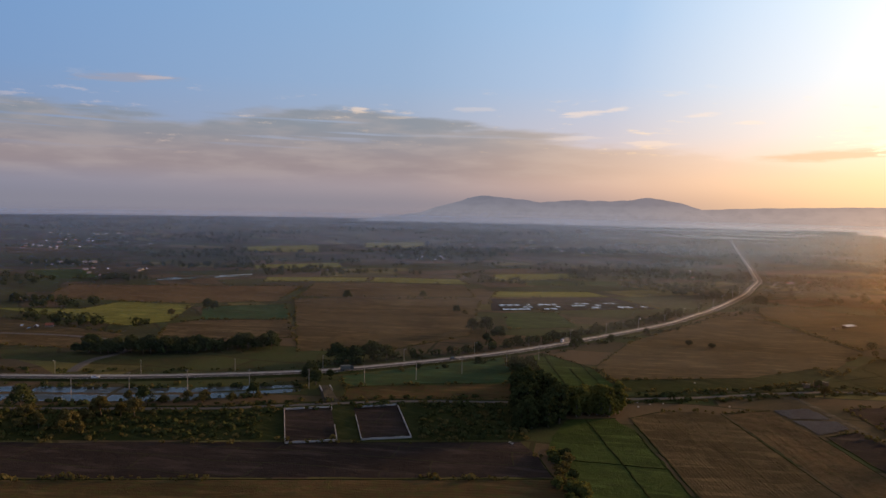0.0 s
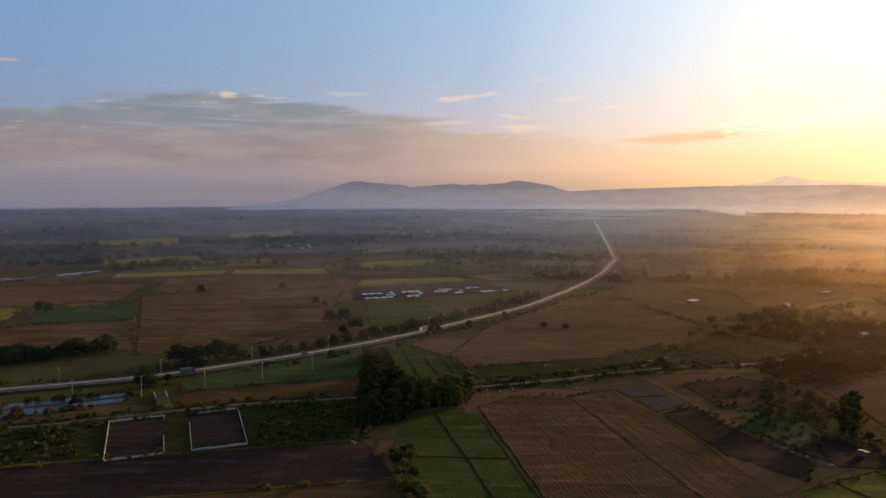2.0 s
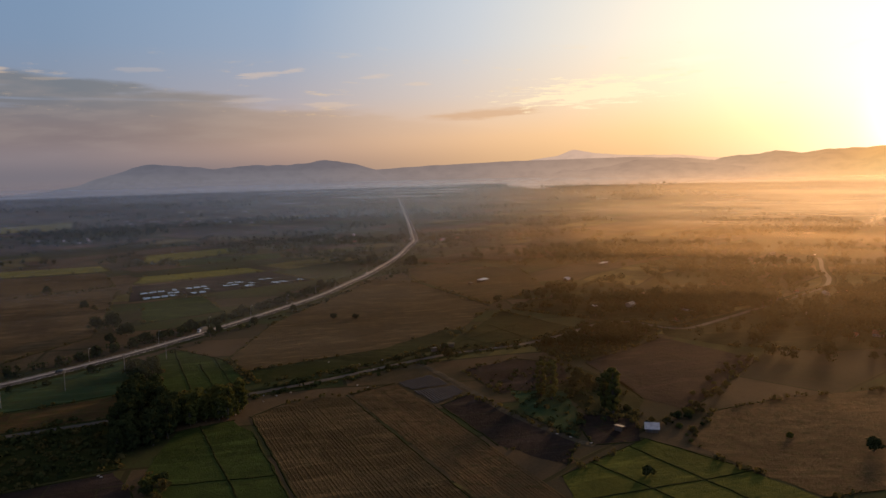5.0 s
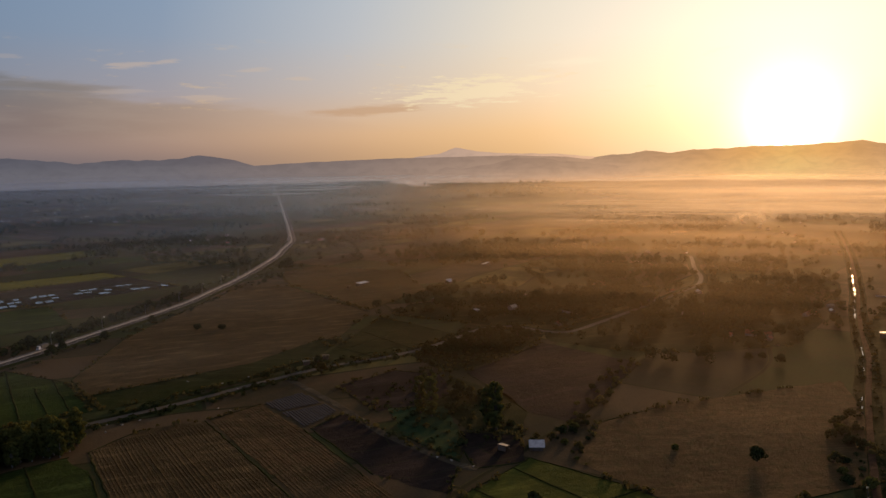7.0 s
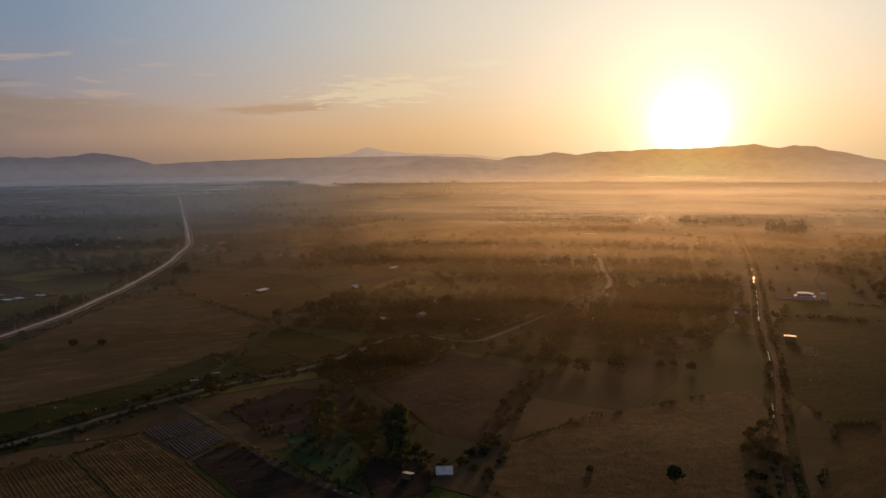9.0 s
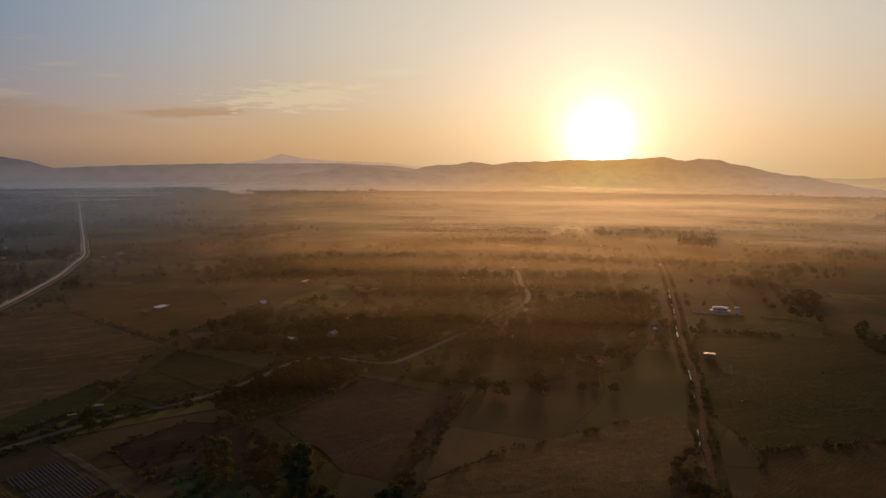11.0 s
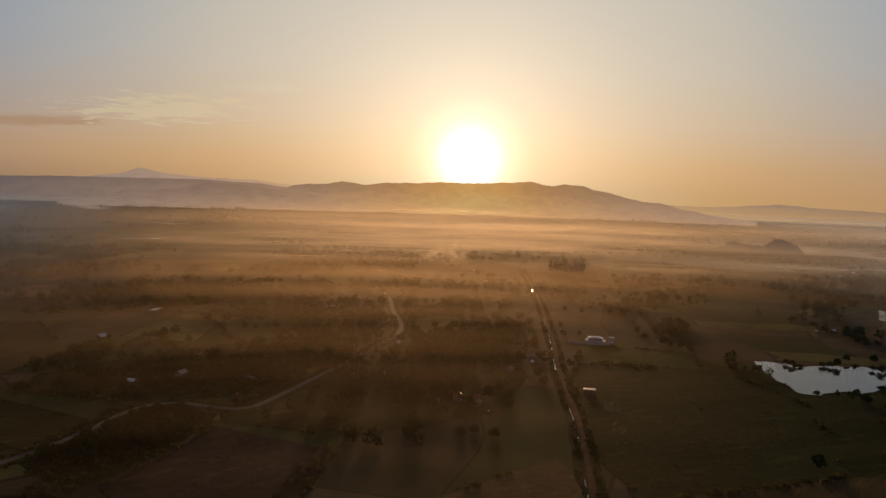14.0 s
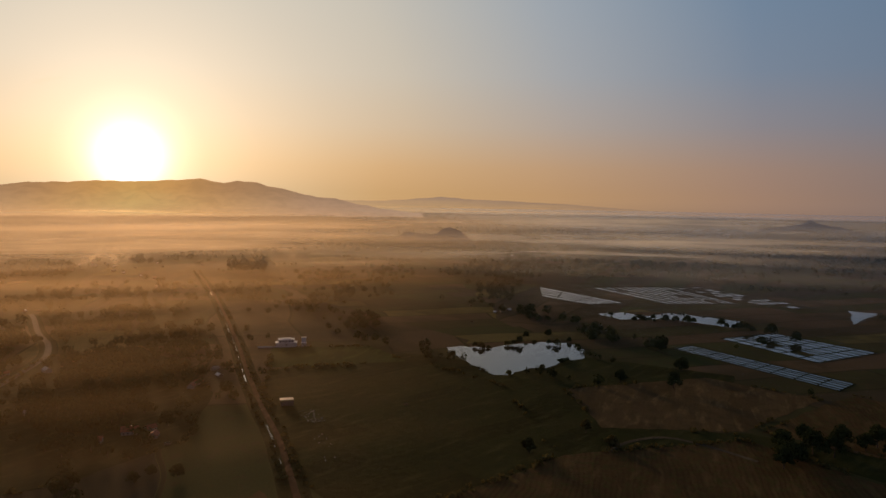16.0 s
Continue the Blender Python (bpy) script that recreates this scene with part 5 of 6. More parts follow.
for cx, cy, rx, ry, n in ((500, 390, 110, 70, 60), (570, 430, 110, 70, 70), (470, 440, 70, 50, 30), (640, 470, 60, 50, 30), (600, 540, 80, 60, 30), (420, 560, 90, 50, 36), (500, 505, 60, 40, 60), (1090, 240, 140, 30, 60), (820, 330, 60, 40, 30), (640, 560, 80, 50, 60),
                          (300, 1225, 90, 40, 70), (-190, 1150, 120, 30, 60), (-330, 1210, 160, 40, 90), (-450, 1010, 60, 30, 40), (-610, 1220, 110, 60, 80), (560, 900, 120, 50, 70), (700, 760, 90, 50, 60),
                          (-420, 780, 30, 14, 20), (-370, 600, 40, 14, 18), (1030, -22, 60, 26, 46), (1030, -68, 60, 26, 46), (997, -114, 60, 26, 46), (960, -133, 60, 26, 46), (620, 640, 50, 60, 50), (1250, 420, 160, 50, 40), (420, 620, 70, 30, 30),
                          (485, 508, 90, 60, 130), (640, 790, 80, 60, 90), (730, 830, 90, 50, 70), (808, 768, 50, 30, 36), (926, 924, 110, 50, 70), (830, 560, 50, 40, 40), (767, 544, 50, 30, 36), (590, 425, 90, 60, 110),
                          (650, 445, 60, 40, 60), (734, 470, 40, 30, 30), (950, 650, 130, 40, 60), (1010, 540, 120, 40, 60), (880, 720, 120, 50, 60), (1100, 900, 150, 60, 80), (700, 690, 60, 40, 40), (1000, 420, 130, 40, 60), (1180, 500, 120, 40, 50)):
    for _ in range(n):
        x, y = cx + rng.gauss(0, .5) * rx, cy + rng.gauss(0, .5) * ry
        if clear_of(x, y):
            copse.append((x, y))
woods("far_woods", "scattered dark woodland on the far plain", grovelets, M["leaf"], 1, (5, 11), (0.42, 0.65), 44)
for k in range(120):
    p = offset_line(HIGHWAY, -15 - 7 * rng.random())[int(66 + 34 * k / 119)]
    hedge.append((p.x + rng.uniform(-4, 4), p.y + rng.uniform(-4, 4)))
woods("far_hedges", "dark hedgerow trees along far field edges", hedge, M["leaf"], 2, (4, 8))
woods("copses", "dark tree clumps round ponds and villages", copse, M["leaf"], 3, (4, 8.5), (0.42, 0.65), 90)
woods("sunrise_clump", "tall dark tree clump standing in mist", [(1216 + rng.gauss(0, 11), 624 + rng.gauss(0, 14)) for _ in range(14)], M["leaf"], 4, (14, 30), (0.25, 0.38), 70)

# rank scrub along lane, pond shores and bunds
rng = random.Random(55)
low = []
for x, y in scatter([(-420, 326), (-40, 345), (38, 350), (42, 408), (-10, 406), (-150, 384), (-420, 368)], 1500, 1.3, 7):
    if not (-84 < x < -10 and 336 < y < 406):
        low.append((x, y))
for line, d0, d1, n in ((FRONT, 4.5, 9.0, 520), (FRONT, -9.0, -4.5, 420), (HIGHWAY[:170], 13, 19, 260), (HIGHWAY[:170], -22, -13, 420)):
    for _ in range(n):
        p = offset_line(line, rng.uniform(d0, d1))[rng.randrange(len(line))] + Vector((rng.uniform(-4, 4), rng.uniform(-3, 3), 0))
        if line is not FRONT or p.x < 420:
            low.append((p.x, p.y))
roadside = []
for d0, d1, n in ((2.0, 4.2, 300), (-5.2, -3.4, 300)):
    for _ in range(n):
        p = offset_line(DIRT, rng.uniform(d0, d1))[rng.randrange(len(DIRT))]
        roadside.append((p.x + rng.uniform(-1, 1), p.y + rng.uniform(-1, 1)))
woods("scrub", "low weeds along the dirt road", roadside, M["leaf"], 9, (0.4, 1.5), (0.7, 1.2), 12)
for pts, n in ((POND, 20), (POND_B, 40), (ROADSIDE, 150)):
    ring = shore(pts, 3.0, 1.0)
    for _ in range(n):
        x, y = rng.choice(ring)
        low.append((x + rng.uniform(-1.5, 1.5), y + rng.uniform(-1.5, 1.5)))
for x, y in scatter([(290, 400), (345, 416), (370, 430), (352, 452), (296, 446), (270, 400)], 170, 2.5, 9) + scatter([(220, 300), (258, 296), (286, 326), (292, 392), (232, 400)], 120, 3.0, 10):
    low.append((x, y))
woods("scrub", "rank grass and low scrub along verges and banks", low[::3], M["leaf_dry"], 5, (0.5, 1.9), (0.8, 1.5), 14)
woods("scrub", "low green shrubs along verges and banks", [p for k, p in enumerate(low) if k % 3], M["leaf"], 6, (0.5, 2.2), (0.8, 1.5), 14)


# rank growth along the field edges, broken by gaps
rng = random.Random(63)
edge = []
for mat, pts, label in FIELDS:
    for (x0, y0), (x1, y1) in zip(pts, pts[1:] + pts[:1]):
        n = int(math.hypot(x1 - x0, y1 - y0) / 2.2)
        for i in range(n):
            t = i / n
            x, y = x0 + (x1 - x0) * t + rng.gauss(0, 0.9), y0 + (y1 - y0) * t + rng.gauss(0, 0.9)
            if noise.fractal((x * 0.03, y * 0.03, 8.8), 1.0, 2.0, 3) > -0.05 and rng.random() < 0.6 and abs(x) < 800 and not (90 < x < 192 and y < 400):
                edge.append((x, y))
woods("field_edge_scrub", "ragged low scrub along the field edges", edge, M["leaf_dry"], 8, (0.5, 1.9), (0.7, 1.4), 10)

# ---- buildings ----
def gable_house(name, w, l, h, roof, wall, label, windows=2, rise=0.34, over=0.6):
    top = tagged(new(name), label, "house")
    s = Shape().box(-w / 2, -l / 2, 0, w / 2, l / 2, h)
    s.add([(-w / 2, -l / 2, h), (w / 2, -l / 2, h), (0, -l / 2, h + w * rise * 0.97), (-w / 2, l / 2, h), (w / 2, l / 2, h), (0, l / 2, h + w * rise * 0.97)], [(0, 1, 2), (4, 3, 5)])
    part("wall", s.mesh("wall", wall), top)
    a, b, z, t = w / 2 + over, l / 2 + over, h + w * rise, 0.12
    drop = h - over * rise * 2 + 0.12
    r = Shape()
    for sx in (-1, 1):
        v = [(0, -b, z), (0, b, z), (sx * a, b, drop), (sx * a, -b, drop), (0, -b, z + t), (0, b, z + t), (sx * a, b, drop + t), (sx * a, -b, drop + t)]
        r.add(v, [(4, 5, 6, 7), (0, 1, 2, 3), (0, 4, 7, 3), (1, 5, 6, 2), (3, 7, 6, 2)])
    part("roof", r.mesh("roof", roof), top)
    part("door", Shape().box(w / 2 - 0.05, -0.5, 0, w / 2 + 0.06, 0.5, min(2.05, h - 0.2)).mesh("door", M["wood"]), top)
    for k in range(windows):
        y = -l / 2 + l * (k + 0.5) / windows + (0.9 if abs(-l / 2 + l * (k + 0.5) / windows) < 0.8 else 0)
        win = part("window", Shape().box(-w / 2 - 0.05, y - 0.5, 1.0, -w / 2 + 0.05, y + 0.5, 2.0).mesh("window", M["glass"]), top)
        part("window_frame", Shape().box(-w / 2 - 0.08, y - 0.62, 0.9, -w / 2 - 0.03, y + 0.62, 1.0).box(-w / 2 - 0.08, y - 0.62, 2.0, -w / 2 - 0.03, y + 0.62, 2.1).mesh("window_frame", M["white"]), win)
    return top


def open_shed(name, w, l, h, roof, label):
    top = tagged(new(name), label, "shed")
    for x in (-w / 2 + 0.3, w / 2 - 0.3):
        for y in (-l / 2 + 0.3, 0, l / 2 - 0.3):
            part("post", Shape().tube([(x, y, 0), (x, y, h + (0.5 if x < 0 else 0))], [0.1, 0.09], 6).mesh("post", M["wood"]), top)
    part("roof", Shape().add([(-w / 2, -l / 2, h + 0.55), (w / 2, -l / 2, h), (w / 2, l / 2, h), (-w / 2, l / 2, h + 0.55), (-w / 2, -l / 2, h + 0.65), (w / 2, -l / 2, h + 0.1), (w / 2, l / 2, h + 0.1), (-w / 2, l / 2, h + 0.65)],
                            [(0, 3, 2, 1), (4, 5, 6, 7), (0, 1, 5, 4), (1, 2, 6, 5), (2, 3, 7, 6), (3, 0, 4, 7)]).mesh("roof", roof), top)
    part("back_wall", Shape().box(-w / 2 + 0.2, -l / 2 + 0.3, 0, -w / 2 + 0.35, l / 2 - 0.3, h * 0.95).mesh("back_wall", M["wood"]), top)
    return top


shed = gable_house("field_shed", 4.2, 5.4, 2.1, M["roof_white"], M["wood"], "timber field shed with a pale sheet metal gable roof", 1, 0.45)
shed.matrix_basis = pose(258, 284, 0, 0, 0, 54)
lean = open_shed("lean_to", 3.2, 4.2, 2.0, M["roof_tin"], "small tin lean-to beside the field shed")
lean.matrix_basis = pose(246, 291, 0, 0, 0, 20)
hut = open_shed("field_hut", 6.0, 14.0, 2.6, M["roof_white"], "long low hut with a bright metal roof in the fields")
hut.matrix_basis = pose(384, 702, 0, 0, 0, -62)
copy_thing(lean, pose(366, 694, 0, 0, 0, 10))
copy_thing(shed, pose(458, 662, 0, 0, 0, 100))
copy_thing(hut, pose(557, 738, 0, 0, 0, 120))
copy_thing(lean, pose(397, 590, 0, 0, 0, 50))
blue = open_shed("blue_shed", 6.5, 7.5, 3.0, M["roof_blue"], "small shed with a blue-grey sheet roof by the dirt road")
blue.matrix_basis = pose(568, 302, 0, 0, 0, 28)
for k, (x, y, r) in enumerate(((237, 467, 70), (229, 464, 74), (244, 470, 66))):
    copy_thing(lean, pose(x, y, 0, 0, 0, r))

HOUSES = [gable_house("village_house", 7, 10, 3.0, M["roof_tin"], M["wall"], "village house with a sheet metal roof"),
          gable_house("village_house", 8, 12, 3.2, M["roof_red"], M["wall"], "village house with a red tiled roof", 3, 0.4),
          gable_house("village_house", 6, 8, 2.8, M["roof_white"], M["wood"], "timber village house with a pale metal roof"),
          gable_house("village_house", 9, 14, 3.4, M["roof_blue"], M["wall"], "village house with a faded blue roof", 3)]
rng = random.Random(31)
spots = [(503, 356, 1), (488, 364, 1), (501, 342, 1), (511, 350, 1), (589, 371, 1), (398, 528, 2), (429, 522, 0), (461, 521, 2), (501, 436, 0), (603, 480, 0), (614, 463, 2), (698, 642, 2), (782, 703, 0),
         (809, 666, 2), (421, 458, 1), (598, 372, 1), (634, 379, 0), (635, 484, 2), (519, 424, 0), (618, 368, 2), (590, 500, 1), (545, 482, 1), (470, 560, 0), (560, 520, 2),
         (-446, 789, 2), (-436, 782, 0), (-338, 622, 2), (-330, 628, 1), (-205, 552, 2), (-180, 556, 0), (-140, 562, 2), (-222, 548, 1),
         (376, 1225, 0), (353, 1239, 2), (424, 1285, 0), (400, 1260, 2), (330, 1232, 0), (310, 1220, 2), (1112, 736, 2), (1158, 808, 0), (1140, 780, 2), (1090, 700, 1), (1010, 650, 0), (925, 226, 2), (934, 220, 0), (942, 214, 2)]
for cx, cy, n, s in ((-614, 1210, 7, 50), (-888, 1790, 11, 130), (-968, 2166, 12, 160), (-867, 1591, 9, 110), (124, 1900, 8, 120), (315, 2248, 9, 150), (1038, 2354, 9, 90), (351, 1815, 8, 110), (-49, 1517, 6, 80),
                     (492, 1129, 5, 60), (770, 2168, 7, 110), (-487, 1108, 5, 60), (-700, 2500, 8, 200), (1240, 900, 7, 120), (1380, 1080, 6, 120), (1680, 300, 5, 120)):
    spots += [(cx + rng.gauss(0, .6) * s, cy + rng.gauss(0, .5) * s, rng.randrange(4)) for _ in range(round(n * 1.6))]
first = set()
for x, y, k in spots:
    m = pose(x, y, 0, 0, 0, rng.choice((20, 110, -30, 60)) + rng.uniform(-8, 8)) @ Matrix.Scale(rng.uniform(0.62, 0.85), 4)
    if k not in first:
        first.add(k)
        HOUSES[k].matrix_basis = m
        tagged(HOUSES[k], group="village houses")
    else:
        tagged(copy_thing(HOUSES[k], m), group="village houses")


# low-pitched metal roofs that catch the dawn sky, scattered through the farmsteads
farm_shed = open_shed("farm_shed", 4.2, 8.0, 2.6, M["shiny"], "small open farm shed with a shiny metal roof")
NEAR_SHEDS = [(448, 654), (554, 728), (451, 521), (502, 438), (619, 481), (526, 453), (603, 391), (623, 385), (642, 384), (734, 434), (512, 362), (484, 362), (493, 330), (404, 532), (457, 662), (583, 237), (866, 241),
              (965, 256), (710, 634), (706, 656), (788, 689), (820, 659), (-448, 789), (-352, 626), (-341, 616), (-229, 533), (-143, 537), (433, 946), (518, 1029), (544, 1044)]
FAR_SHEDS = [(1166, 798), (1205, 803), (1118, 729), (1288, 739), (1179, 594), (1312, 560), (1356, 566), (359, 1220), (417, 1278), (369, 1275), (321, 1283), (348, 1399), (343, 1681), (1012, 2342), (1000, 2264), (1062, 2072),
             (1138, 1233), (1285, 1133), (1058, 1949), (302, 1840), (256, 2249), (15, 1950), (1089, 2517), (-927, 1612), (-927, 1726), (-616, 1233), (-1038, 2343), (136, 1981), (494, 2424)]
rng = random.Random(47)
for k, (x, y) in enumerate(NEAR_SHEDS + FAR_SHEDS):
    size = rng.uniform(0.45, 0.8) * (1.0 if k < len(NEAR_SHEDS) else 1.5)
    m = pose(x, y, 0, 0, 0, rng.uniform(-30, 40)) @ Matrix.Scale(size, 4)
    if k == 0:
        farm_shed.matrix_basis = m
        tagged(farm_shed, group="farm sheds on the plain")
    else:
        copy_thing(farm_shed, m)


def villa():
    top = tagged(new("villa"), "white two-storey villa with a flat roof terrace and side tower", "house")
    part("wall", Shape().box(-11, -5, 0, 11, 5, 3.4).box(-8, -4.5, 3.4, 8, 4.5, 6.6).mesh("wall", M["white"]), top)
    part("roof", Shape().box(-11.6, -5.6, 3.4, 11.6, 5.6, 3.7).box(-8.8, -5.2, 6.6, 8.8, 5.2, 7.0).box(-5, -3, 7.0, 5, 3, 7.8).mesh("roof", M["roof_white"]), top)
    for k in range(6):
        x = -9.6 + k * 3.84
        part("column", Shape().tube([(x, -6.4, 0), (x, -6.4, 3.4)], [0.22, 0.2], 8).mesh("column", M["white"]), top)
    for k in range(5):
        x = -6.4 + k * 3.2
        w = part("window", Shape().box(x - 0.7, -4.58, 4.2, x + 0.7, -4.45, 5.8).mesh("window", M["glass"]), top)
        part("window_frame", Shape().box(x - 0.85, -4.62, 4.05, x + 0.85, -4.5, 4.2).box(x - 0.85, -4.62, 5.8, x + 0.85, -4.5, 5.95).mesh("window_frame", M["white"]), w)
    part("door", Shape().box(-0.8, -5.08, 0, 0.8, -4.95, 2.2).mesh("door", M["wood"]), top)
    part("tower", Shape().box(16, -2.5, 0, 21, 2.5, 8.0).box(15.6, -2.9, 8.0, 21.4, 2.9, 8.4).mesh("tower", M["white"]), top, "square white tower")
    part("canopy", Shape().box(15.5, -6, 3.2, 21.5, -2.5, 3.4).mesh("canopy", M["roof_white"]), top)
    for side, x0, x1 in (("l", -30, -14), ("m", -13, 12), ("r", 13, 24)):
        part("garden_wall", Shape().box(x0, -11.2, 0, x1, -10.9, 1.7).mesh("garden_wall", M["white"]), top)
    return top


villa().matrix_basis = pose(722, 365, 0, 0, 0, -68) @ Matrix.Scale(0.72, 4)
long_wall = tagged(new("boundary_wall"), "long whitewashed boundary wall at the wood's edge", "wall")
long_wall.matrix_basis = pose(454, 490, 0, 0, 0, 91)
for k in range(8):
    part("wall_panel", Shape().box(-16 + k * 4, -0.1, 0, -12.15 + k * 4, 0.1, 1.6).mesh("wall_panel", M["white"]), long_wall)


# ---- walled plots, bridge ----
def walled_plot(corners, sides, label):
    """Bare plot inside a low white wall of panels between posts. sides: for each side, the stretches (from, to) that stand."""
    top = tagged(new("walled_plot"), label, "wall")
    mid = sum((Vector((*c, 0)) for c in corners), Vector()) / 4
    top.location = mid
    part("plot_floor", mesh("plot_floor", [(x - mid.x, y - mid.y, 0.12) for x, y in corners], [(0, 1, 2, 3)], M["soil_dark"]), top, "bare dark soil")
    for (a, b), spans in zip(zip(corners, corners[1:] + corners[:1]), sides):
        A, B = Vector((*a, 0)) - mid, Vector((*b, 0)) - mid
        d = (B - A).normalized()
        s = Vector((d.y, -d.x, 0)) * 0.11
        for t0, t1 in spans:
            P, Q = A.lerp(B, t0), A.lerp(B, t1)
            n = max(1, round((Q - P).length / 4.2))
            for k in range(n):
                p, q = P.lerp(Q, k / n) + d * 0.2, P.lerp(Q, (k + 1) / n) - d * 0.2
                h = 0.95 + 0.12 * math.sin(k * 2.1 + t0)
                part("wall_panel", mesh("wall_panel", [p - s, q - s, q + s, p + s] + [v + Vector((0, 0, h)) for v in (p - s, q - s, q + s, p + s)],
                                        [(0, 3, 2, 1), (4, 5, 6, 7), (0, 1, 5, 4), (1, 2, 6, 5), (2, 3, 7, 6), (3, 0, 4, 7)], M["white"]), top)
            for k in range(n + 1):
                c = P.lerp(Q, k / n)
                part("wall_post", Shape().box(c.x - .15, c.y - .15, 0, c.x + .15, c.y + .15, 1.15, 0.02).mesh("wall_post", M["white"]), top)
    return top


walled_plot([(-82, 391), (-58, 397), (-47, 341), (-70, 336)], [[(0.0, 0.42), (0.52, 0.95)], [(0.0, 0.08), (0.6, 1.0)], [(0.0, 1.0)], [(0.0, 1.0)]], "bare plot with a low white wall round it")
walled_plot([(-46, 397), (-23, 404), (-13, 348), (-36, 343)], [[(0.2, 1.0)], [(0.0, 1.0)], [(0.0, 1.0)], [(0.0, 0.72)]], "bare plot inside a low whitewashed wall")

bridge = tagged(new("canal_bridge"), "small earth-topped bridge with white rails over the roadside pond", "bridge")
bridge.matrix_basis = pose(-64, 424, 0, 0, 0, 16)
part("deck", Shape().add([(-4, -17, 0.1), (4, -17, 0.1), (3.4, 17, 0.1), (-3.4, 17, 0.1), (-3.2, -15, 1.3), (3.2, -15, 1.3), (2.6, 16, 1.5), (-2.6, 16, 1.5)],
                         [(4, 5, 6, 7), (0, 1, 5, 4), (1, 2, 6, 5), (2, 3, 7, 6), (3, 0, 4, 7)]).mesh("deck", M["dust"]), bridge)
for sx in (-1, 1):
    rail = part("rail", Shape().box(sx * 3.0 - 0.15, 3, 2.05, sx * 3.0 + 0.15, 15, 2.3).mesh("rail", M["white"]), bridge, "white concrete rail")
    for k in range(6):
        part("rail_post", Shape().box(sx * 3.0 - 0.16, 3 + k * 2.36, 1.2, sx * 3.0 + 0.16, 3.3 + k * 2.36, 2.05).mesh("rail_post", M["white"]), rail)


# ---- poles and lamps ----
def utility_pole():
    top = tagged(new("utility_pole"), "pale concrete utility pole with a crossarm", "utility pole", "poles along the highway")
    part("post", Shape().tube([(0, 0, -0.2), (0, 0, 6), (0, 0, 12)], [0.19, 0.15, 0.11], 8).mesh("post", M["pole"]), top)
    part("crossarm", Shape().box(-1.1, -0.07, 11.2, 1.1, 0.07, 11.36).mesh("crossarm", M["pole"]), top)
    for x in (-1.0, 0.45, 1.0):
        part("insulator", Shape().tube([(x, 0, 11.36), (x, 0, 11.5), (x, 0, 11.66)], [0.05, 0.09, 0.04], 6).mesh("insulator", M["wood"]), top)
    return top


up = utility_pole()
POLES = [(-203, 408), (-176, 420), (-146, 429), (-111, 432), (-77, 436), (-46, 451), (-15, 464), (14, 483), (45, 505), (70, 530)]
up.matrix_basis = pose(*POLES[0], 0, 0, 0, 20)
for k, (x, y) in enumerate(POLES[1:]):
    copy_thing(up, pose(x, y, 0, 0, 0, 20 + k * 2.2))


def street_lamp():
    top = tagged(new("street_lamp"), "slender steel street lamp on the highway verge, still lit", "street lamp", "street lamps along the highway")
    part("pole", Shape().tube([(0, 0, -0.1), (0, 0, 4.5), (0, 0, 8.6)], [0.11, 0.09, 0.07], 7).mesh("pole", M["metal"]), top)
    part("arm", Shape().tube([(0, 0, 8.5), (0.7, 0, 9.0), (1.7, 0, 9.1)], [0.06, 0.05, 0.045], 6).mesh("arm", M["metal"]), top)
    head = part("lamp_head", Shape().box(1.5, -0.16, 9.05, 2.3, 0.16, 9.2, 0.04).mesh("lamp_head", M["metal"]), top)
    part("lamp_glass", Shape().box(1.6, -0.13, 8.98, 2.2, 0.13, 9.05).mesh("lamp_glass", M["lamp"]), head, "lit lamp glass")
    return top


sl = street_lamp()
line = offset_line(HIGHWAY, -6.5)
picks = list(range(46, 150, 4))
for k, i in enumerate(picks):
    t = (line[i + 1] - line[i]).normalized()
    m = pose(line[i].x, line[i].y, 0.8, 0, 0, math.degrees(math.atan2(-t.x, t.y)))
    if k == 0:
        sl.matrix_basis = m
    else:
        copy_thing(sl, m)


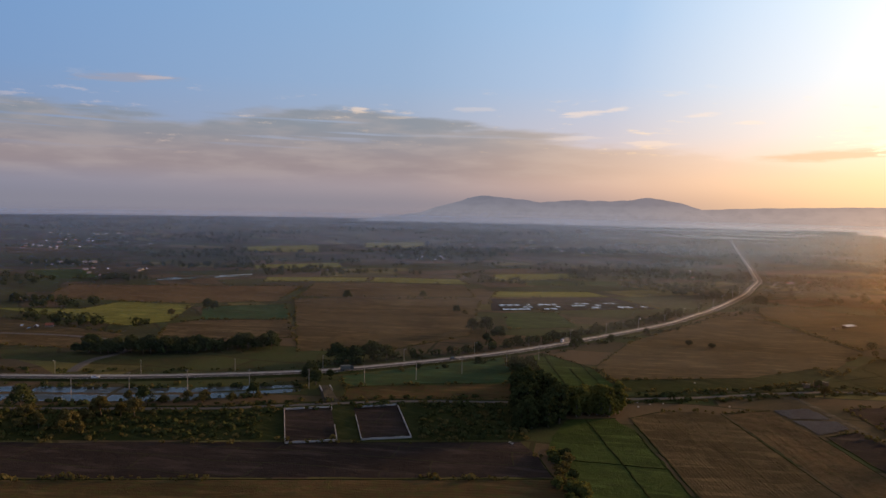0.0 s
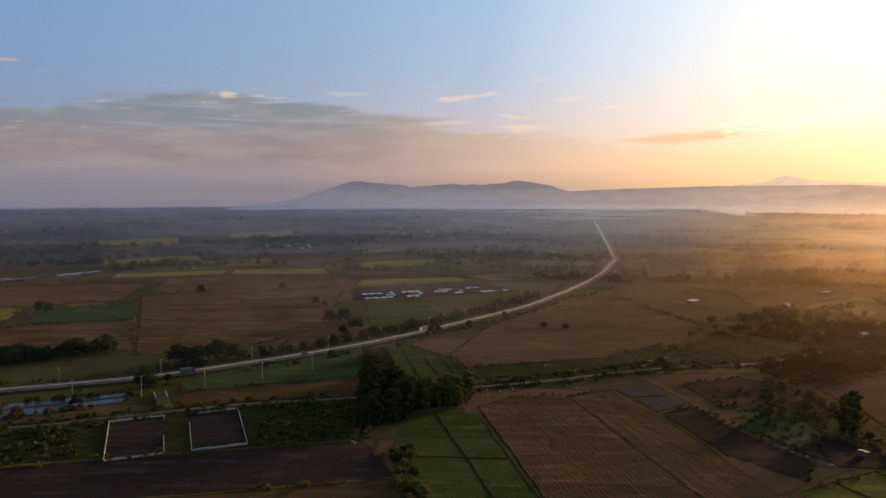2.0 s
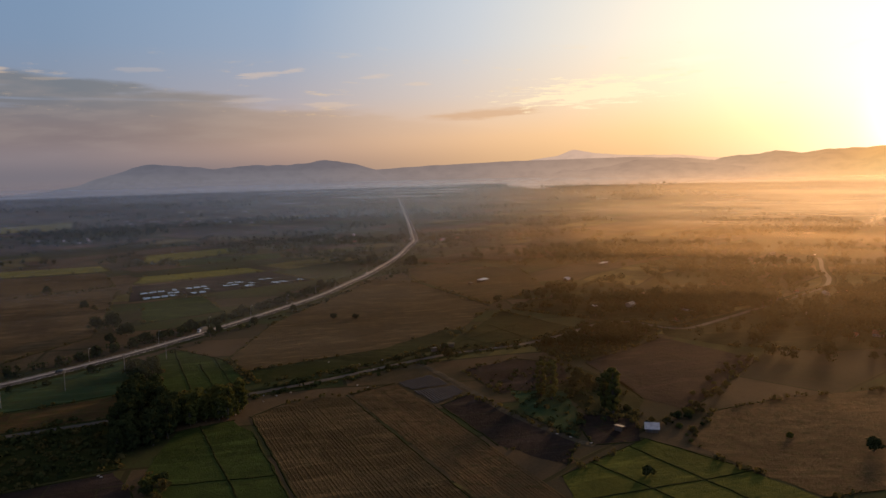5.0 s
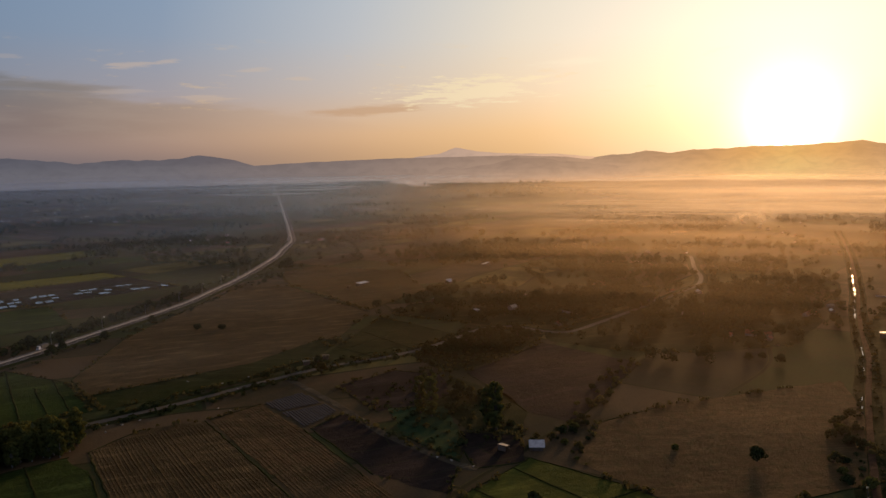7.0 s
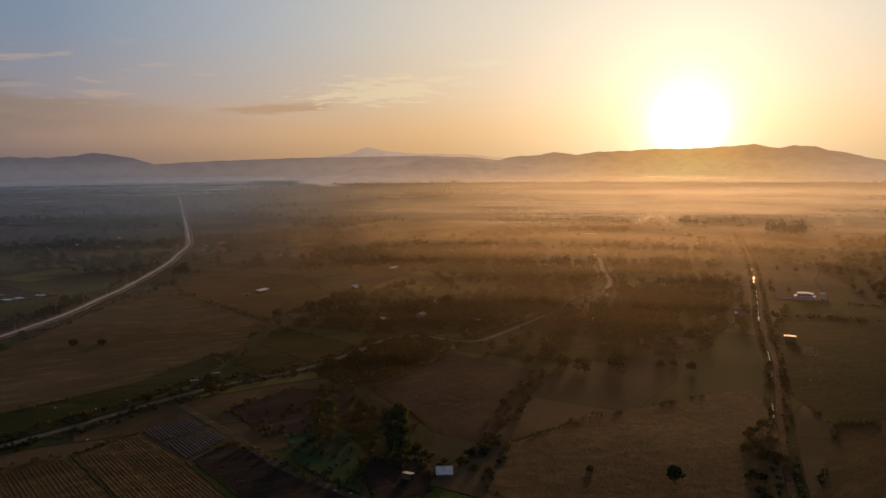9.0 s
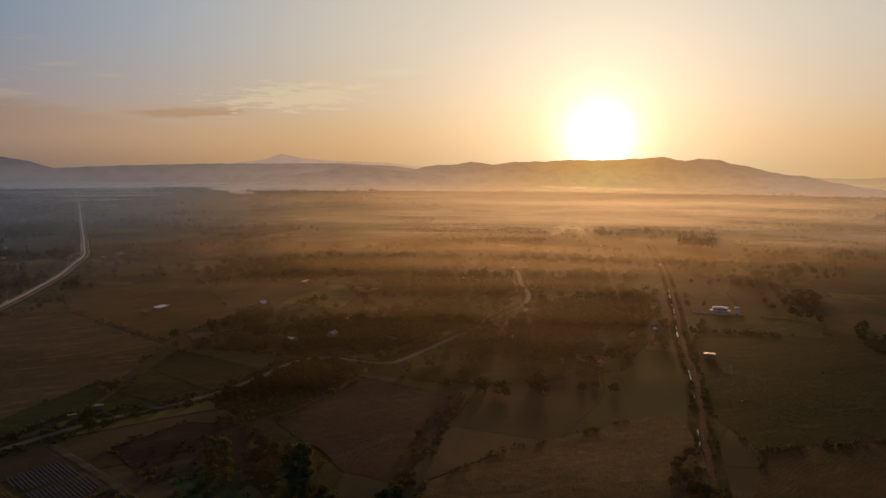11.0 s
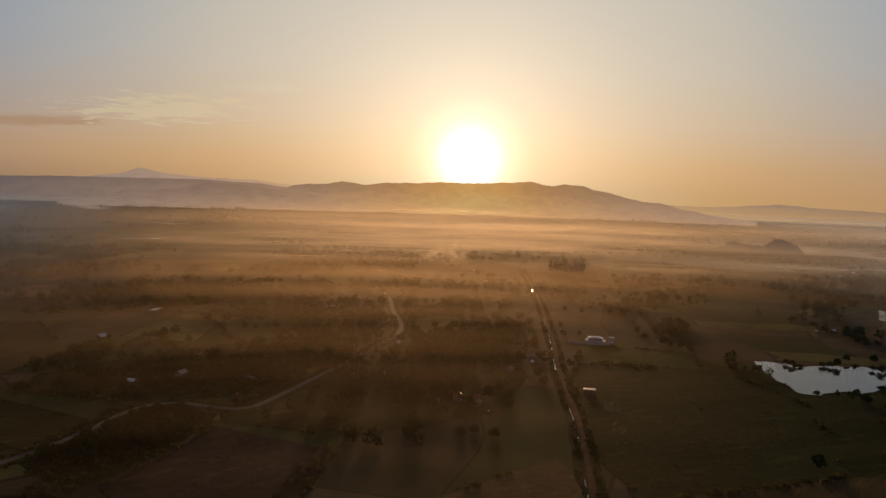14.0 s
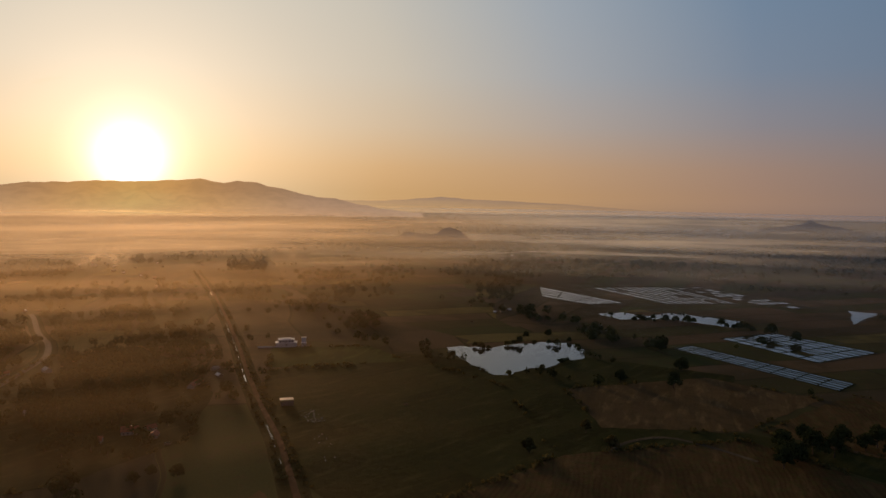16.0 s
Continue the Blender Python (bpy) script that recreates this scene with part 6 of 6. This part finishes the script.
# ---- vehicles ----
def car(name, paint, label, truck=False):
    top = tagged(new(name), label, "truck" if truck else "car")
    if truck:
        part("cab", Shape().box(-1.15, 2.2, 0.6, 1.15, 4.2, 2.7, 0.12).mesh("cab", paint), top)
        part("cargo_box", Shape().box(-1.25, -4.4, 0.9, 1.25, 2.0, 3.3, 0.05).mesh("cargo_box", M["tarp"]), top, "faded tarpaulin cargo cover")
        part("windscreen", Shape().box(-1.0, 4.02, 1.6, 1.0, 4.16, 2.4).mesh("windscreen", M["glass"]), top)
        spots, r = [(-1.05, 3.2), (1.05, 3.2), (-1.05, -2.0), (1.05, -2.0), (-1.05, -3.3), (1.05, -3.3)], 0.5
    else:
        part("body", Shape().box(-0.88, -2.2, 0.3, 0.88, 2.2, 0.95, 0.07).mesh("body", paint), top)
        part("cabin", Shape().box(-0.8, -1.5, 0.93, 0.8, 0.95, 1.5, 0.2).mesh("cabin", M["glass"]), top, "dark glazed cabin")
        part("roof_panel", Shape().box(-0.58, -1.25, 1.5, 0.58, 0.7, 1.54).mesh("roof_panel", paint), top)
        spots, r = [(-0.8, 1.4), (0.8, 1.4), (-0.8, -1.4), (0.8, -1.4)], 0.33
    for x, y in spots:
        s = -1 if x < 0 else 1
        wheel = part("wheel", Shape().tube([(x - 0.12, y, r), (x + 0.12, y, r)], [r, r], 12).mesh("wheel", M["tyre"]), top)
        part("rim", Shape().tube([(x + s * 0.10, y, r), (x + s * 0.14, y, r)], [r * 0.55, r * 0.5], 8).mesh("rim", M["metal"]), wheel)
    return top


def on_highway(ob, x, lane, back=False):
    line = offset_line(HIGHWAY, lane)
    i = min(range(len(line) - 1), key=lambda k: abs(line[k].x - x) + (0 if line[k].y < 1500 else 9999))
    t = (line[i + 1] - line[i]).normalized()
    ob.matrix_basis = pose(line[i].x, line[i].y, 1.2, 0, 0, math.degrees(math.atan2(-t.x, t.y)) + (180 if back else 0))


on_highway(car("car", M["car_white"], "white car driving on the highway"), -205, 3.8)
on_highway(car("truck", M["car_dark"], "dark truck with a tarpaulin on the highway", True), -62, 3.6)
on_highway(car("car", M["car_dark"], "dark car driving on the highway"), 10, 1.2)
on_highway(car("truck", M["car_white"], "white truck with a tarpaulin on the highway", True), 96, -3.6, True)
on_highway(car("car", M["car_white"], "white car on the far carriageway"), 300, -3.8, True)


# ---- small things ----
# unidentified bright specks, built as posts with mirror caps added for glints
def marker(x, y, s, rng):
    top = tagged(new("marker_post"), "small white stand-in post with a mirror cap added for glints", "marker post", "marker posts beside the dirt road")
    top.matrix_basis = pose(x, y, 0, rng.uniform(-6, 6), rng.uniform(-6, 6), rng.uniform(0, 90))
    part("post", Shape().box(-0.28 * s, -0.28 * s, -0.1, 0.28 * s, 0.28 * s, 1.1 * s, 0.08 * s).mesh("post", M["white"]), top)
    part("cap", Shape().box(-0.55 * s, -0.55 * s, 1.1 * s, 0.55 * s, 0.55 * s, 1.2 * s, 0.04 * s).mesh("cap", M["shiny"]), top)


rng = random.Random(8)
for x, y in scatter([(536, 276), (558, 292), (564, 286), (544, 271)], 26, 1.6, 3) + scatter([(486, 252), (522, 270), (526, 264), (490, 246)], 10, 2.5, 4):
    marker(x, y, rng.uniform(0.26, 0.5), rng)


def sack(x, y, rng):
    top = tagged(new("fertiliser_sack"), "white plastic sack lying on bare soil", "sack", "sacks in the fields")
    top.matrix_basis = pose(x, y, 0.1, 0, 0, rng.uniform(0, 180))
    part("bag", Shape().box(-0.55, -0.3, 0, 0.55, 0.3, 0.3, 0.1).mesh("bag", M["white"]), top)
    part("tie", Shape().tube([(0.5, 0, 0.15), (0.62, 0, 0.17), (0.72, 0, 0.18)], [0.07, 0.04, 0.09], 6).mesh("tie", M["white"]), top)


for x, y in ((33, 344), (34, 342), (30, 352), (112, 420), (118, 416), (126, 418), (162, 414), (166, 407), (222, 294), (219, 300), (226, 284), (110, 410), (180, 440), (176, 455), (192, 459), (161, 470)):
    sack(x, y, rng)
